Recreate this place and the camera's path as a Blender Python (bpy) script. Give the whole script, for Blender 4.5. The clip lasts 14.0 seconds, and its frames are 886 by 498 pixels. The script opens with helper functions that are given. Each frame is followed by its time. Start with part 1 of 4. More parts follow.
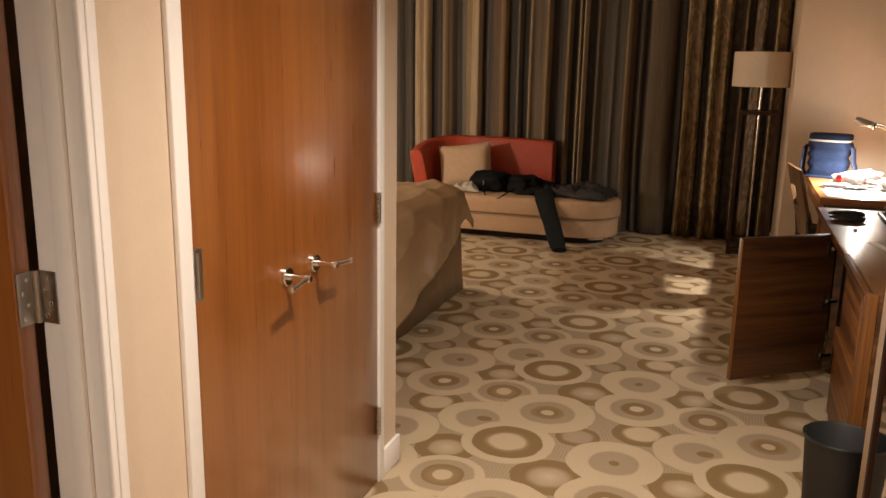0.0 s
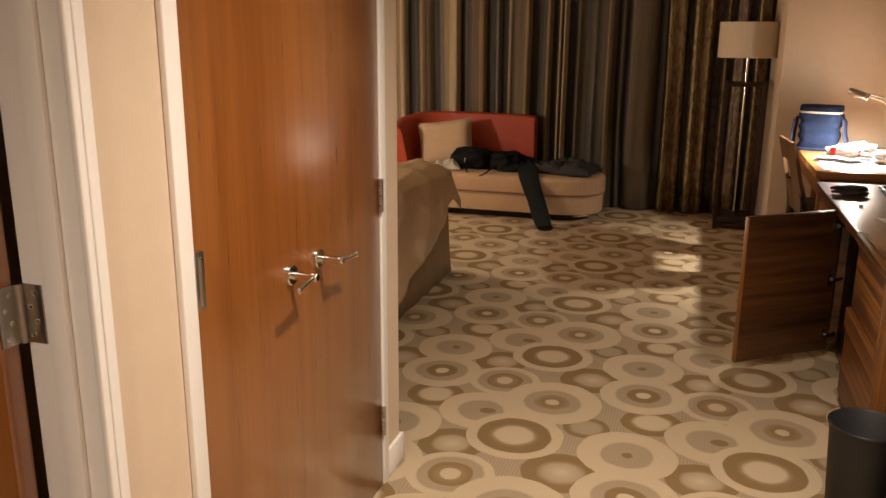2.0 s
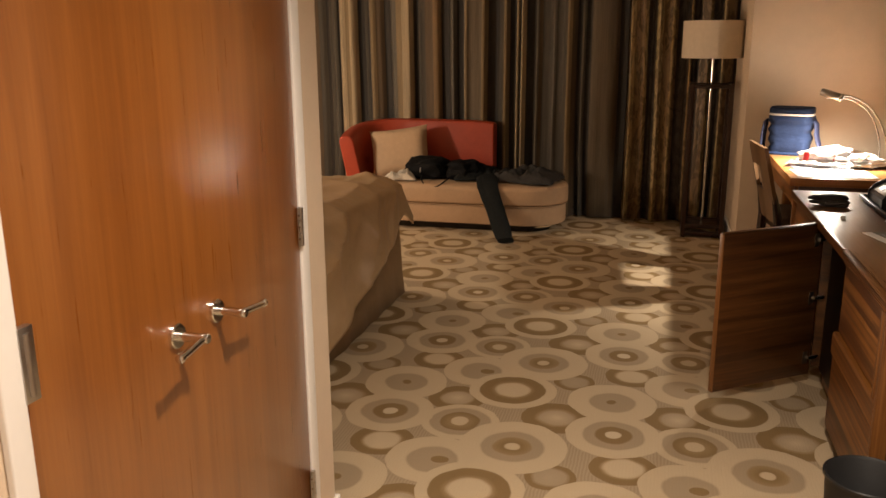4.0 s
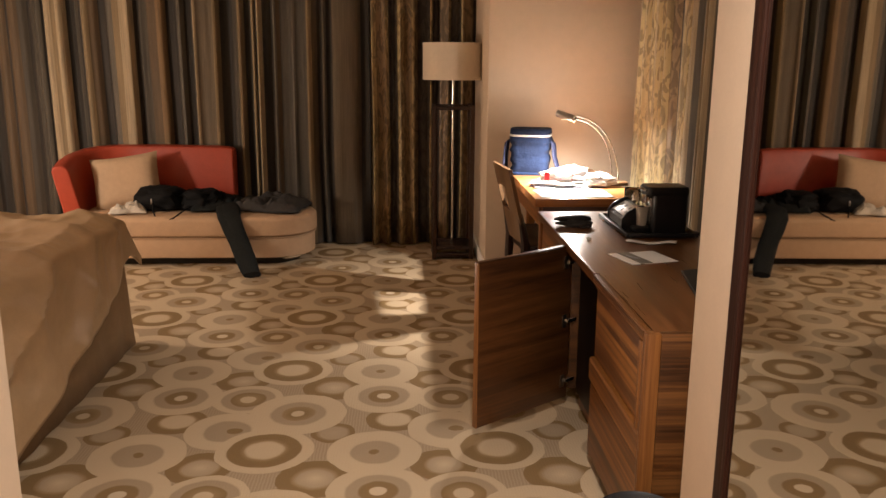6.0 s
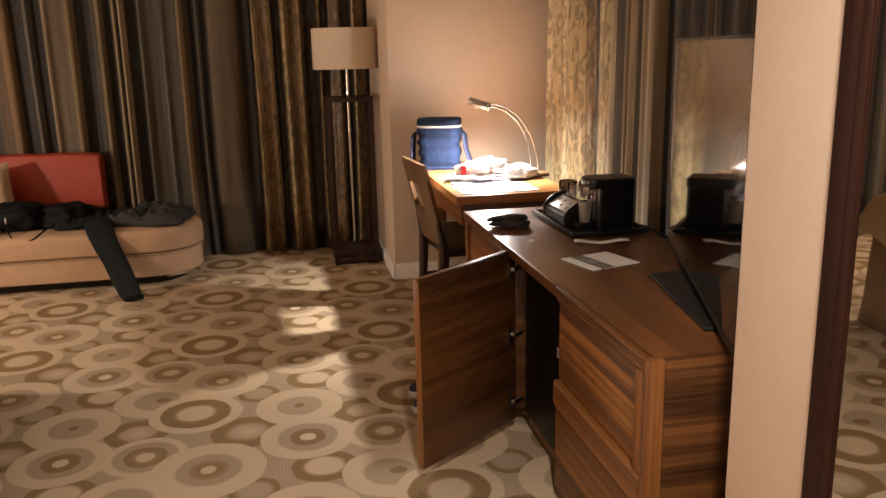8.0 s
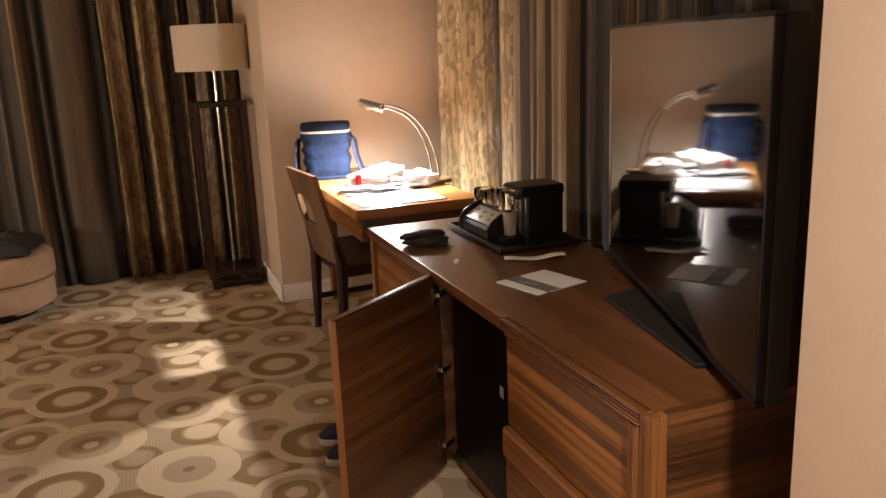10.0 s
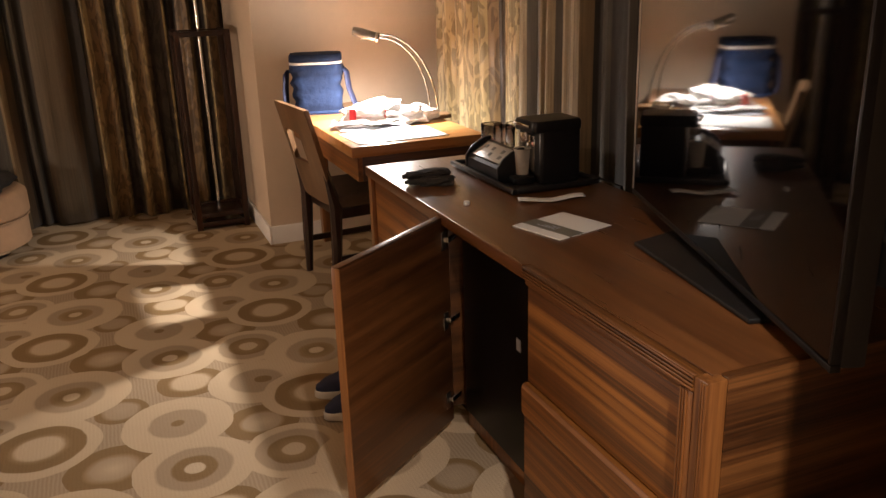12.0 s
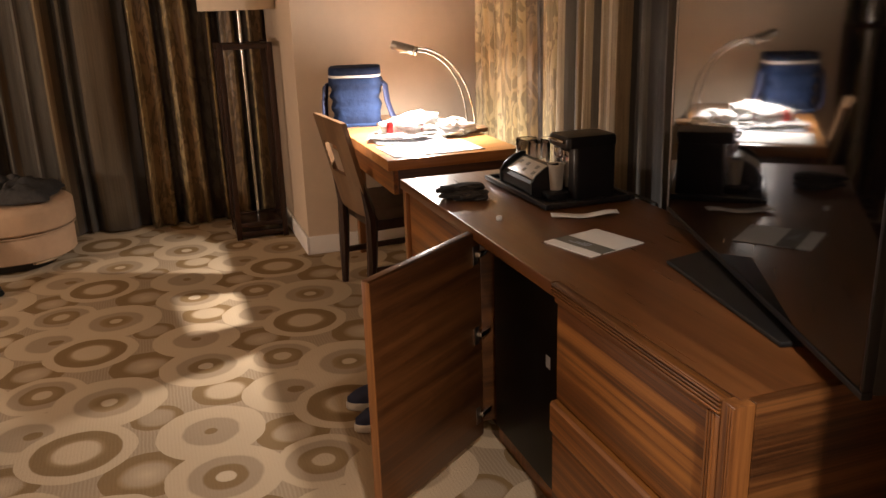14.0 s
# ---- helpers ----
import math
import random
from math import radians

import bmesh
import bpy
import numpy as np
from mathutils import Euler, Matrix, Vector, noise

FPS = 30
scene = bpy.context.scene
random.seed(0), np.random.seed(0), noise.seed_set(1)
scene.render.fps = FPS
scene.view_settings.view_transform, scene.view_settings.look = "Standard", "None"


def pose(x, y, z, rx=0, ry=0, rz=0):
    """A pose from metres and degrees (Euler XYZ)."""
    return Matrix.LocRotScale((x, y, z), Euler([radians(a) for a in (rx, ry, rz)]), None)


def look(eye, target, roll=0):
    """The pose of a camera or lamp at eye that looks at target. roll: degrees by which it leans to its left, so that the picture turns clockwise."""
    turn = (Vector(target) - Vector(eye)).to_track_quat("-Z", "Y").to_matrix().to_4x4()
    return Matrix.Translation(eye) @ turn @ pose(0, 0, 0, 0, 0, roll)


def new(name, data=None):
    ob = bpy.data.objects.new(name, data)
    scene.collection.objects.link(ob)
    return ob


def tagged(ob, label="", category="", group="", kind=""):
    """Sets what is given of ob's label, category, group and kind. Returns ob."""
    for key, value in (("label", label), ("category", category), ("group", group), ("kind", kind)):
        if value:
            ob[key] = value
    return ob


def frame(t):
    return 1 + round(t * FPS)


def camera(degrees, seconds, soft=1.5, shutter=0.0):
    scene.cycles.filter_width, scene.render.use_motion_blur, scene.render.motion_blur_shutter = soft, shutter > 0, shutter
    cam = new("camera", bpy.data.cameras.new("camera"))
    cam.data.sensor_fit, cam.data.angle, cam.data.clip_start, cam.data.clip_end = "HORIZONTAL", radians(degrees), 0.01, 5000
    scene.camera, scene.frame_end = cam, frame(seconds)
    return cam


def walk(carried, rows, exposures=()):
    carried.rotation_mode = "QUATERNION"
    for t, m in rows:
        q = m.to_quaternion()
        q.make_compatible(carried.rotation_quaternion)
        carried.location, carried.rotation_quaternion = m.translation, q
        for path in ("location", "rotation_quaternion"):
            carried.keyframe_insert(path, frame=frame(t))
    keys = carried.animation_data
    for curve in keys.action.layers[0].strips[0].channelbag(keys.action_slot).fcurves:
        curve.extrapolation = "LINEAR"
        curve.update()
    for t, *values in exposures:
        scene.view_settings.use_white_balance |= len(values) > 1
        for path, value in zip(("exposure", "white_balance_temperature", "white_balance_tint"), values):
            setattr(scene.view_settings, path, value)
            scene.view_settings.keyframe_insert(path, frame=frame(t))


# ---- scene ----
cam = camera(56.5, 14.0, soft=1.5, shutter=0.3)
PATH = [
    (0, (0.598, -0.252, 1.475), (-0.05, 1.588, 1.035), 1.0),
    (0.5, (0.56, -0.213, 1.474), (-0.067, 1.629, 1.011), 0.7),
    (1, (0.516, -0.188, 1.481), (-0.082, 1.659, 1.001), 0.5),
    (1.5, (0.453, -0.16, 1.483), (-0.12, 1.692, 0.989), 0.4),
    (2, (0.42, -0.122, 1.481), (-0.148, 1.729, 0.981), 0.4),
    (2.2, (0.428, -0.09, 1.478), (-0.148, 1.76, 0.98), 0.3),
    (4.3, (0.377, 0.331, 1.473), (-0.067, 2.218, 0.985), -0.7),
    (4.5, (0.342, 0.363, 1.471), (-0.004, 2.271, 0.982), -0.5),
    (5, (0.317, 0.422, 1.469), (0.236, 2.359, 0.98), 0.2),
    (5.5, (0.343, 0.507, 1.474), (0.386, 2.452, 1.008), 0.6),
    (6, (0.387, 0.605, 1.471), (0.478, 2.553, 1.026), 0.4),
    (6.5, (0.366, 0.686, 1.465), (0.511, 2.63, 1.018), -0.2),
    (7, (0.267, 0.823, 1.464), (0.526, 2.752, 1.003), -1.3),
    (7.5, (0.196, 0.944, 1.455), (0.536, 2.856, 0.978), -1.4),
    (8, (0.248, 1.088, 1.452), (0.625, 2.995, 0.98), -1.3),
    (8.5, (0.271, 1.206, 1.45), (0.688, 3.11, 1.002), -0.9),
    (9, (0.207, 1.334, 1.452), (0.785, 3.199, 1.016), -1.3),
    (11.5, (0.207, 1.741, 1.395), (0.909, 3.517, 0.799), -2.1),
    (12, (0.206, 1.77, 1.388), (0.906, 3.537, 0.764), -1.9),
    (12.5, (0.208, 1.771, 1.387), (0.9, 3.538, 0.756), -1.8),
    (13, (0.213, 1.761, 1.391), (0.888, 3.536, 0.762), -1.8),
    (13.5, (0.218, 1.757, 1.394), (0.864, 3.546, 0.777), -1.8),
    (14, (0.23, 1.761, 1.399), (0.842, 3.569, 0.803), -1.9),
]
walk(cam, [(t, look(eye, target, roll)) for t, eye, target, roll in PATH], exposures=[(0, -0.29, 6300, 10), (2, -0.34, 6500, 10), (4.5, -0.3, 6700, 10), (5.2, -0.05, 6450, 12), (7.5, 0.05, 6150, 14), (9, 0.14, 5850, 13), (11.5, -0.03, 6150, 14), (14, 0.03, 6150, 14)])

# ---- world and lights ----
world = bpy.data.worlds.new("night")
scene.world = world
world.use_nodes = True
world.node_tree.nodes["Background"].inputs[0].default_value = (0.02, 0.025, 0.04, 1)
world.node_tree.nodes["Background"].inputs[1].default_value = 0.05


def lamp(name, kind, place, power, color, target=None, size=0.05, angle=60, blend=0.5):
    data = bpy.data.lights.new(name, kind)
    data.energy, data.color = power, color
    if kind == "AREA":
        data.shape, data.size = "DISK", size
    else:
        data.shadow_soft_size = size
    if kind == "SPOT":
        data.spot_size, data.spot_blend = radians(angle), blend
    ob = new(name, data)
    ob.matrix_world = look(place, target) if target else Matrix.Translation(place)
    return ob


WARM = (1.0, 0.82, 0.64)
HALL = (1.0, 0.86, 0.715)
LAMP = (1.0, 0.89, 0.76)
lamp("hall_downlight", "SPOT", (0.50, 1.35, 2.54), 350, HALL, (0.52, 1.55, 0), 0.05, 120, 1.0)
# unseen spot, added to brighten the open doorway's jamb and the near hall
lamp("entry_fill", "SPOT", (-0.05, -0.95, 2.54), 200, HALL, (-0.05, -0.45, 0), 0.05, 130, 1.0)
lamp("bedside_bulb", "POINT", (-2.85, 5.2, 1.0), 108, WARM, None, 0.09)
lamp("desk_lamp_bulb", "SPOT", (1.36, 5.48, 1.118), 165, LAMP, (1.26, 5.44, 0.0), 0.014, 160, 0.9)
lamp("desk_lamp_spill", "SPOT", (1.34, 5.487, 1.106), 14, LAMP, (1.48, 5.49, 0.0), 0.014, 168, 0.3)

# spot added just beyond the tube's far end to brighten the upper wall
lamp("upper_wall_fill", "SPOT", (1.274, 5.539, 1.179), 6.5, LAMP, (1.42, 6.225, 1.75), 0.012, 130, 0.7)

# ---- materials ----


class Mat:
    """A node material under construction."""

    def __init__(self, name):
        self.m = bpy.data.materials.new(name)
        self.m.use_nodes = True
        self.t = self.m.node_tree
        self.b = self.t.nodes["Principled BSDF"]

    def n(self, kind, **values):
        node = self.t.nodes.new(kind)
        for key, value in values.items():
            if key == "op":
                node.operation = value
            elif key == "dims":
                node.noise_dimensions = value
        return node

    def link(self, a, b):
        self.t.links.new(a, b)

    def math(self, op, a, b=None, c=None):
        node = self.n("ShaderNodeMath", op=op)
        for k, v in enumerate((a, b, c)):
            if v is None:
                continue
            if isinstance(v, (int, float)):
                node.inputs[k].default_value = v
            else:
                self.link(v, node.inputs[k])
        return node.outputs[0]

    def coords(self, scale=(1, 1, 1), which="Object"):
        tc, mp = self.n("ShaderNodeTexCoord"), self.n("ShaderNodeMapping")
        mp.inputs["Scale"].default_value = scale
        self.link(tc.outputs[which], mp.inputs[0])
        return mp.outputs[0]

    def noise(self, vec, scale, detail=4.0, rough=0.55, distortion=0.0):
        node = self.n("ShaderNodeTexNoise")
        self.link(vec, node.inputs["Vector"])
        for key, v in (("Scale", scale), ("Detail", detail), ("Roughness", rough), ("Distortion", distortion)):
            node.inputs[key].default_value = v
        return node.outputs["Fac"]

    def ramp(self, fac, stops, interp="LINEAR"):
        node = self.n("ShaderNodeValToRGB")
        node.color_ramp.interpolation = interp
        el = node.color_ramp.elements
        while len(el) < len(stops):
            el.new(0.5)
        for e, (p, c) in zip(el, stops):
            e.position, e.color = p, (*c, 1) if len(c) == 3 else c
        self.link(fac, node.inputs[0])
        return node.outputs[0]

    def mix(self, fac, a, b, blend="MIX"):
        node = self.n("ShaderNodeMix")
        node.data_type, node.blend_type = "RGBA", blend
        for k, v in ((0, fac), (6, a), (7, b)):
            if isinstance(v, (int, float)):
                node.inputs[k].default_value = v
            elif isinstance(v, tuple):
                node.inputs[k].default_value = (*v, 1)
            else:
                self.link(v, node.inputs[k])
        return node.outputs[2]

    def bump(self, height, strength, distance=0.01):
        node = self.n("ShaderNodeBump")
        node.inputs["Strength"].default_value, node.inputs["Distance"].default_value = strength, distance
        self.link(height, node.inputs["Height"])
        self.link(node.outputs[0], self.b.inputs["Normal"])

    def set(self, **values):
        for key, v in values.items():
            socket = self.b.inputs[key.replace("_", " ")]
            if isinstance(v, (int, float)):
                socket.default_value = v
            elif isinstance(v, tuple):
                socket.default_value = (*v, 1)
            else:
                self.link(v, socket)
        return self


def plain(name, color, rough=0.5, metal=0.0, var=0.12, scale=20, bump=0.1, coat=0.0, dist=0.002, spec=0.5):
    a = Mat(name)
    v = a.coords()
    f = a.noise(v, scale)
    g = a.noise(v, scale * 0.13, 2)
    lo, hi = tuple(c * (1 - var) for c in color), tuple(min(1, c * (1 + var)) for c in color)
    col = a.mix(0.5, a.ramp(f, [(0.3, lo), (0.7, hi)]), a.ramp(g, [(0.3, lo), (0.7, hi)]))
    a.set(Base_Color=col, Roughness=rough, Metallic=metal)
    a.b.inputs["Coat Weight"].default_value = coat
    a.b.inputs["Specular IOR Level"].default_value = spec
    if bump:
        a.bump(f, bump, dist)
    return a.m


def wood(name, dark, mid, light, axis="y", stripe=60, rough=0.35, coat=0.25, stretch=0.035):
    """Veneer whose grain runs along one axis."""
    a = Mat(name)
    k = {"x": 0, "y": 1, "z": 2}[axis]
    long = [1.0, 1.0, 1.0]
    long[k] = stretch
    v = a.coords(tuple(long))
    warp = a.noise(a.coords(tuple(0.25 if n == k else 1.0 for n in range(3))), 3, 2)
    f = a.noise(v, stripe, 5, 0.6, 0.3)
    g = a.noise(v, stripe * 0.28, 3, 0.5, 0.6)
    fine = a.noise(v, stripe * 5, 2, 0.6)
    s = a.math("ADD", a.math("MULTIPLY", f, 0.5), a.math("MULTIPLY", g, 0.5))
    s = a.math("ADD", s, a.math("MULTIPLY", a.math("SUBTRACT", warp, 0.5), 0.15))
    col = a.ramp(s, [(0.40, dark), (0.5, mid), (0.60, light)])
    col = a.mix(0.25, col, a.ramp(fine, [(0.35, dark), (0.65, light)]))
    a.set(Base_Color=col, Roughness=a.math("ADD", a.math("MULTIPLY", fine, 0.15), rough - 0.07))
    a.b.inputs["Coat Weight"].default_value = coat
    a.b.inputs["Coat Roughness"].default_value = 0.22
    a.bump(fine, 0.06, 0.002)
    return a.m


def carpet_material():
    """A woven carpet of overlapping ringed discs that repeats every 0.900 by 0.845 m."""
    a = Mat("carpet")
    U, V, OX, OY = 0.900, 0.845, 0.288, 4.082
    tc = a.n("ShaderNodeTexCoord")
    wob = a.n("ShaderNodeTexNoise")
    wob.inputs["Scale"].default_value, wob.inputs["Detail"].default_value = 9.0, 2.0
    a.link(tc.outputs["Object"], wob.inputs["Vector"])
    shift = a.n("ShaderNodeVectorMath", op="MULTIPLY_ADD")
    a.link(wob.outputs["Color"], shift.inputs[0])
    shift.inputs[1].default_value = (0.022, 0.022, 0)
    a.link(tc.outputs["Object"], shift.inputs[2])
    sep = a.n("ShaderNodeSeparateXYZ")
    a.link(shift.outputs[0], sep.inputs[0])
    x, y = a.math("SUBTRACT", sep.outputs[0], OX + 0.011), a.math("SUBTRACT", sep.outputs[1], OY + 0.011)
    PALE, GREY, TAN, BROWN, GROUND = (0.56, 0.435, 0.285), (0.375, 0.283, 0.182), (0.295, 0.196, 0.094), (0.228, 0.143, 0.060), (0.41, 0.312, 0.203)
    ribs = a.n("ShaderNodeTexWave")
    ribs.inputs["Scale"].default_value, ribs.inputs["Distortion"].default_value = 26.0, 2.0
    ribs.inputs["Detail"].default_value = 1.0
    a.link(tc.outputs["Object"], ribs.inputs["Vector"])
    col = a.mix(a.math("MULTIPLY", ribs.outputs["Fac"], 0.45), GROUND, (0.28, 0.2, 0.12))
    # centre, outer radius, x/y stretch, bands (radius share, colour)
    discs = [
        (0.240, 0.190, 0.120, 1.05, [(0.0, PALE), (0.48, GROUND), (0.58, TAN), (0.62, BROWN)]),
        (0.670, 0.100, 0.135, 1.05, [(0.0, PALE), (0.45, GROUND), (0.58, TAN), (0.64, BROWN)]),
        (0.050, 0.595, 0.115, 1.05, [(0.0, PALE), (0.52, PALE), (0.64, TAN), (0.7, BROWN)]),
        (0.705, 0.474, 0.090, 1.0, [(0.0, GROUND), (0.6, GREY), (0.78, BROWN)]),
        (0.300, 0.822, 0.155, 1.0, [(0.0, PALE), (0.22, PALE), (0.26, TAN), (0.5, BROWN), (0.54, GREY), (0.75, GREY), (0.8, PALE)]),
        (0.540, 0.665, 0.205, 1.0, [(0.0, PALE), (0.12, PALE), (0.16, BROWN), (0.32, TAN), (0.37, GREY), (0.55, GREY), (0.6, PALE)]),
        (0.878, 0.300, 0.182, 1.0, [(0.0, BROWN), (0.10, BROWN), (0.13, GREY), (0.5, GREY), (0.55, PALE)]),
        (0.275, 0.500, 0.172, 1.0, [(0.0, GREY), (0.52, GREY), (0.58, PALE)]),
        (0.302, 0.503, 0.026, 1.25, [(0.0, BROWN), (1.0, BROWN)]),
        (0.0, 0.0, 0.182, 1.0, [(0.0, (0.60, 0.48, 0.33)), (0.15, (0.60, 0.48, 0.33)), (0.18, BROWN), (0.36, BROWN), (0.41, GREY), (0.62, GREY), (0.67, PALE)]),
        (0.453, 0.327, 0.188, 1.0, [(0.0, PALE), (0.36, PALE), (0.44, TAN), (0.52, BROWN), (0.74, BROWN), (0.77, PALE)]),
    ]
    for cx, cy, r, stretch, bands in discs:
        dx = a.math("WRAP", a.math("SUBTRACT", x, cx), U / 2, -U / 2)
        dy = a.math("WRAP", a.math("SUBTRACT", y, cy), V / 2, -V / 2)
        dx = a.math("DIVIDE", dx, stretch)
        d = a.math("SQRT", a.math("ADD", a.math("MULTIPLY", dx, dx), a.math("MULTIPLY", dy, dy)))
        d = a.math("DIVIDE", d, r)
        inside = a.math("LESS_THAN", d, 1.0)
        tone = a.ramp(d, bands)
        col = a.mix(inside, col, tone)
    tex = a.n("ShaderNodeTexNoise")
    tex.inputs["Scale"].default_value, tex.inputs["Detail"].default_value = 260.0, 3.0
    a.link(tc.outputs["Object"], tex.inputs["Vector"])
    wear = a.n("ShaderNodeTexNoise")
    wear.inputs["Scale"].default_value = 1.6
    a.link(tc.outputs["Object"], wear.inputs["Vector"])
    col = a.mix(a.math("MULTIPLY", tex.outputs["Fac"], 0.30), col, (0.13, 0.085, 0.04))
    col = a.mix(a.math("MULTIPLY", wear.outputs["Fac"], 0.18), col, (0.2, 0.15, 0.1))
    a.set(Base_Color=col, Roughness=0.95)
    a.b.inputs["Specular IOR Level"].default_value = 0.15
    a.bump(a.math("ADD", tex.outputs["Fac"], a.math("MULTIPLY", ribs.outputs["Fac"], 0.15)), 0.5, 0.004)
    return a.m


CARPET = carpet_material()
WALL = plain("wall_vinyl", (0.61, 0.481, 0.355), 0.6, var=0.04, scale=120, bump=0.18, dist=0.001)
TRIM = plain("white_trim_paint", (0.80, 0.76, 0.72), 0.4, var=0.03, scale=30, bump=0.05)
CEIL = plain("ceiling_paint", (0.66, 0.61, 0.53), 0.8, var=0.03, scale=40, bump=0.1)
DOORWOOD = wood("cherry_veneer", (0.184, 0.056, 0.0088), (0.230, 0.074, 0.013), (0.28, 0.096, 0.0185), "z", 26, 0.30, 1.0)
DOORWOOD.node_tree.nodes["Principled BSDF"].inputs["Coat Roughness"].default_value = 0.21
DOORWOOD.node_tree.nodes["Principled BSDF"].inputs["Coat IOR"].default_value = 1.7
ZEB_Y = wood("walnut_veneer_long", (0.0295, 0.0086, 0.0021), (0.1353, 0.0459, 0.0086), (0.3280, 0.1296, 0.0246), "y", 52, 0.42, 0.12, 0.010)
# darker than the long veneer: the end panel's shade is put into its colour
ZEB_X_SHADED = wood("walnut_veneer_cross_shaded", (0.0195, 0.0060, 0.0015), (0.0660, 0.0225, 0.0053), (0.1650, 0.0660, 0.0173), "x", 44, 0.36, 0.3, 0.02)
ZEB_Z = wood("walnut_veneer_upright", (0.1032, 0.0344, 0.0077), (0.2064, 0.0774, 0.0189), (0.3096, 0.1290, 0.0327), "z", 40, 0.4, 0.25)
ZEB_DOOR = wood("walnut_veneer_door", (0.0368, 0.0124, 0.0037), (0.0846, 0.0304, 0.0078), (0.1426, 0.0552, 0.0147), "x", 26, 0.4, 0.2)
TOPWOOD = wood("walnut_veneer_top", (0.0748, 0.0264, 0.0079), (0.1188, 0.0440, 0.0123), (0.1672, 0.0651, 0.0194), "y", 18, 0.30, 0.45)
DESKWOOD = wood("honey_veneer", (0.30, 0.12, 0.03), (0.42, 0.19, 0.055), (0.5, 0.25, 0.085), "x", 22, 0.33, 0.35)
CHAIRWOOD = wood("chair_back_veneer", (0.12, 0.062, 0.028), (0.165, 0.09, 0.042), (0.21, 0.12, 0.058), "z", 20, 0.42, 0.2)
DARKWOOD = wood("dark_stained_wood", (0.014, 0.006, 0.004), (0.026, 0.011, 0.007), (0.042, 0.018, 0.01), "z", 40, 0.35, 0.3)
MIRRORWOOD = wood("mahogany_frame", (0.013, 0.0042, 0.0024), (0.022, 0.007, 0.0038), (0.032, 0.011, 0.0058), "z", 30, 0.5, 0.0)
for m, level in ((MIRRORWOOD, 0.12), (DARKWOOD, 0.3)):
    m.node_tree.nodes["Principled BSDF"].inputs["Specular IOR Level"].default_value = level
OFFWHITE = plain("off_white_cotton", (0.46, 0.41, 0.34), 0.9, var=0.08, scale=120, bump=0.3)
CHROME = plain("chrome", (0.75, 0.74, 0.72), 0.12, 1.0, var=0.05, bump=0)
STEEL = plain("brushed_steel", (0.46, 0.44, 0.42), 0.3, 1.0, var=0.1, bump=0.05)
BLACKPL = plain("black_plastic", (0.012, 0.012, 0.013), 0.3, var=0.2, bump=0.04)
FOOTBLACK = plain("foot_black", (0.004, 0.004, 0.004), 0.55, var=0.2, bump=0.05)
BLACKMAT = plain("black_matt", (0.018, 0.017, 0.017), 0.6, var=0.2, bump=0.1)
FRIDGE = plain("fridge_black", (0.003, 0.003, 0.0034), 0.42, var=0.2, bump=0.03, spec=0.25)
LEATHER = plain("red_leather", (0.315, 0.042, 0.018), 0.36, var=0.14, scale=90, bump=0.25, dist=0.002)
TANCLOTH = plain("tan_velvet", (0.43, 0.28, 0.165), 0.85, var=0.08, scale=160, bump=0.3)
PILLOW = plain("pillow_linen", (0.40, 0.275, 0.17), 0.85, var=0.1, scale=200, bump=0.4)
COVER = plain("coverlet_satin", (0.46, 0.315, 0.175), 0.42, var=0.07, scale=150, bump=0.12)
SKIRT = plain("bed_skirt_cloth", (0.225, 0.135, 0.06), 0.85, var=0.1, scale=160, bump=0.3)
SHADE = plain("lampshade_linen", (0.62, 0.52, 0.40), 0.85, var=0.05, scale=220, bump=0.3)
BLUE = plain("blue_canvas", (0.0095, 0.021, 0.060), 0.85, var=0.22, scale=34, bump=0.6, dist=0.012, spec=0.25)
BLUEDK = plain("navy_webbing", (0.018, 0.025, 0.07), 0.7, var=0.15, scale=200, bump=0.4)
WHITE = plain("white_paper", (0.78, 0.76, 0.72), 0.7, var=0.03, bump=0.05)
GREYPAPER = plain("grey_print", (0.16, 0.15, 0.12), 0.6, var=0.1, bump=0)
REDPL = plain("red_print", (0.55, 0.03, 0.03), 0.4, var=0.1, bump=0)
GREYCLOTH = plain("charcoal_knit", (0.045, 0.042, 0.040), 0.95, var=0.25, scale=60, bump=0.6, dist=0.004, spec=0.12)
BLACKCLOTH = plain("black_nylon", (0.003, 0.003, 0.0034), 0.8, var=0.3, scale=60, bump=0.4, dist=0.004, spec=0.18)
DARKTEAL = plain("dark_trousers", (0.013, 0.0145, 0.0145), 0.92, var=0.25, scale=60, bump=0.5, dist=0.004, spec=0.12)
RUBBER = plain("white_rubber", (0.62, 0.6, 0.56), 0.6, var=0.05, bump=0.1)


def mirror_material():
    a = Mat("mirror_silver").set(Base_Color=(0.64, 0.62, 0.58), Metallic=1.0, Roughness=0.015)
    return a.m


def screen_material():
    a = Mat("tv_screen").set(Base_Color=(0.002, 0.002, 0.0025), Roughness=0.045)
    a.b.inputs["Specular IOR Level"].default_value = 0.5
    a.b.inputs["IOR"].default_value = 1.6
    return a.m


def glass_material():
    a = Mat("clear_glass").set(Base_Color=(0.95, 0.95, 0.94), Roughness=0.03)
    a.b.inputs["Transmission Weight"].default_value = 1.0
    return a.m


def film_material():
    a = Mat("thin_plastic_film").set(Base_Color=(0.82, 0.80, 0.77), Roughness=0.25)
    a.b.inputs["Transmission Weight"].default_value = 0.35
    return a.m


MIRROR, SCREEN, GLASS, FILM = mirror_material(), screen_material(), glass_material(), film_material()

# ---- building helpers ----


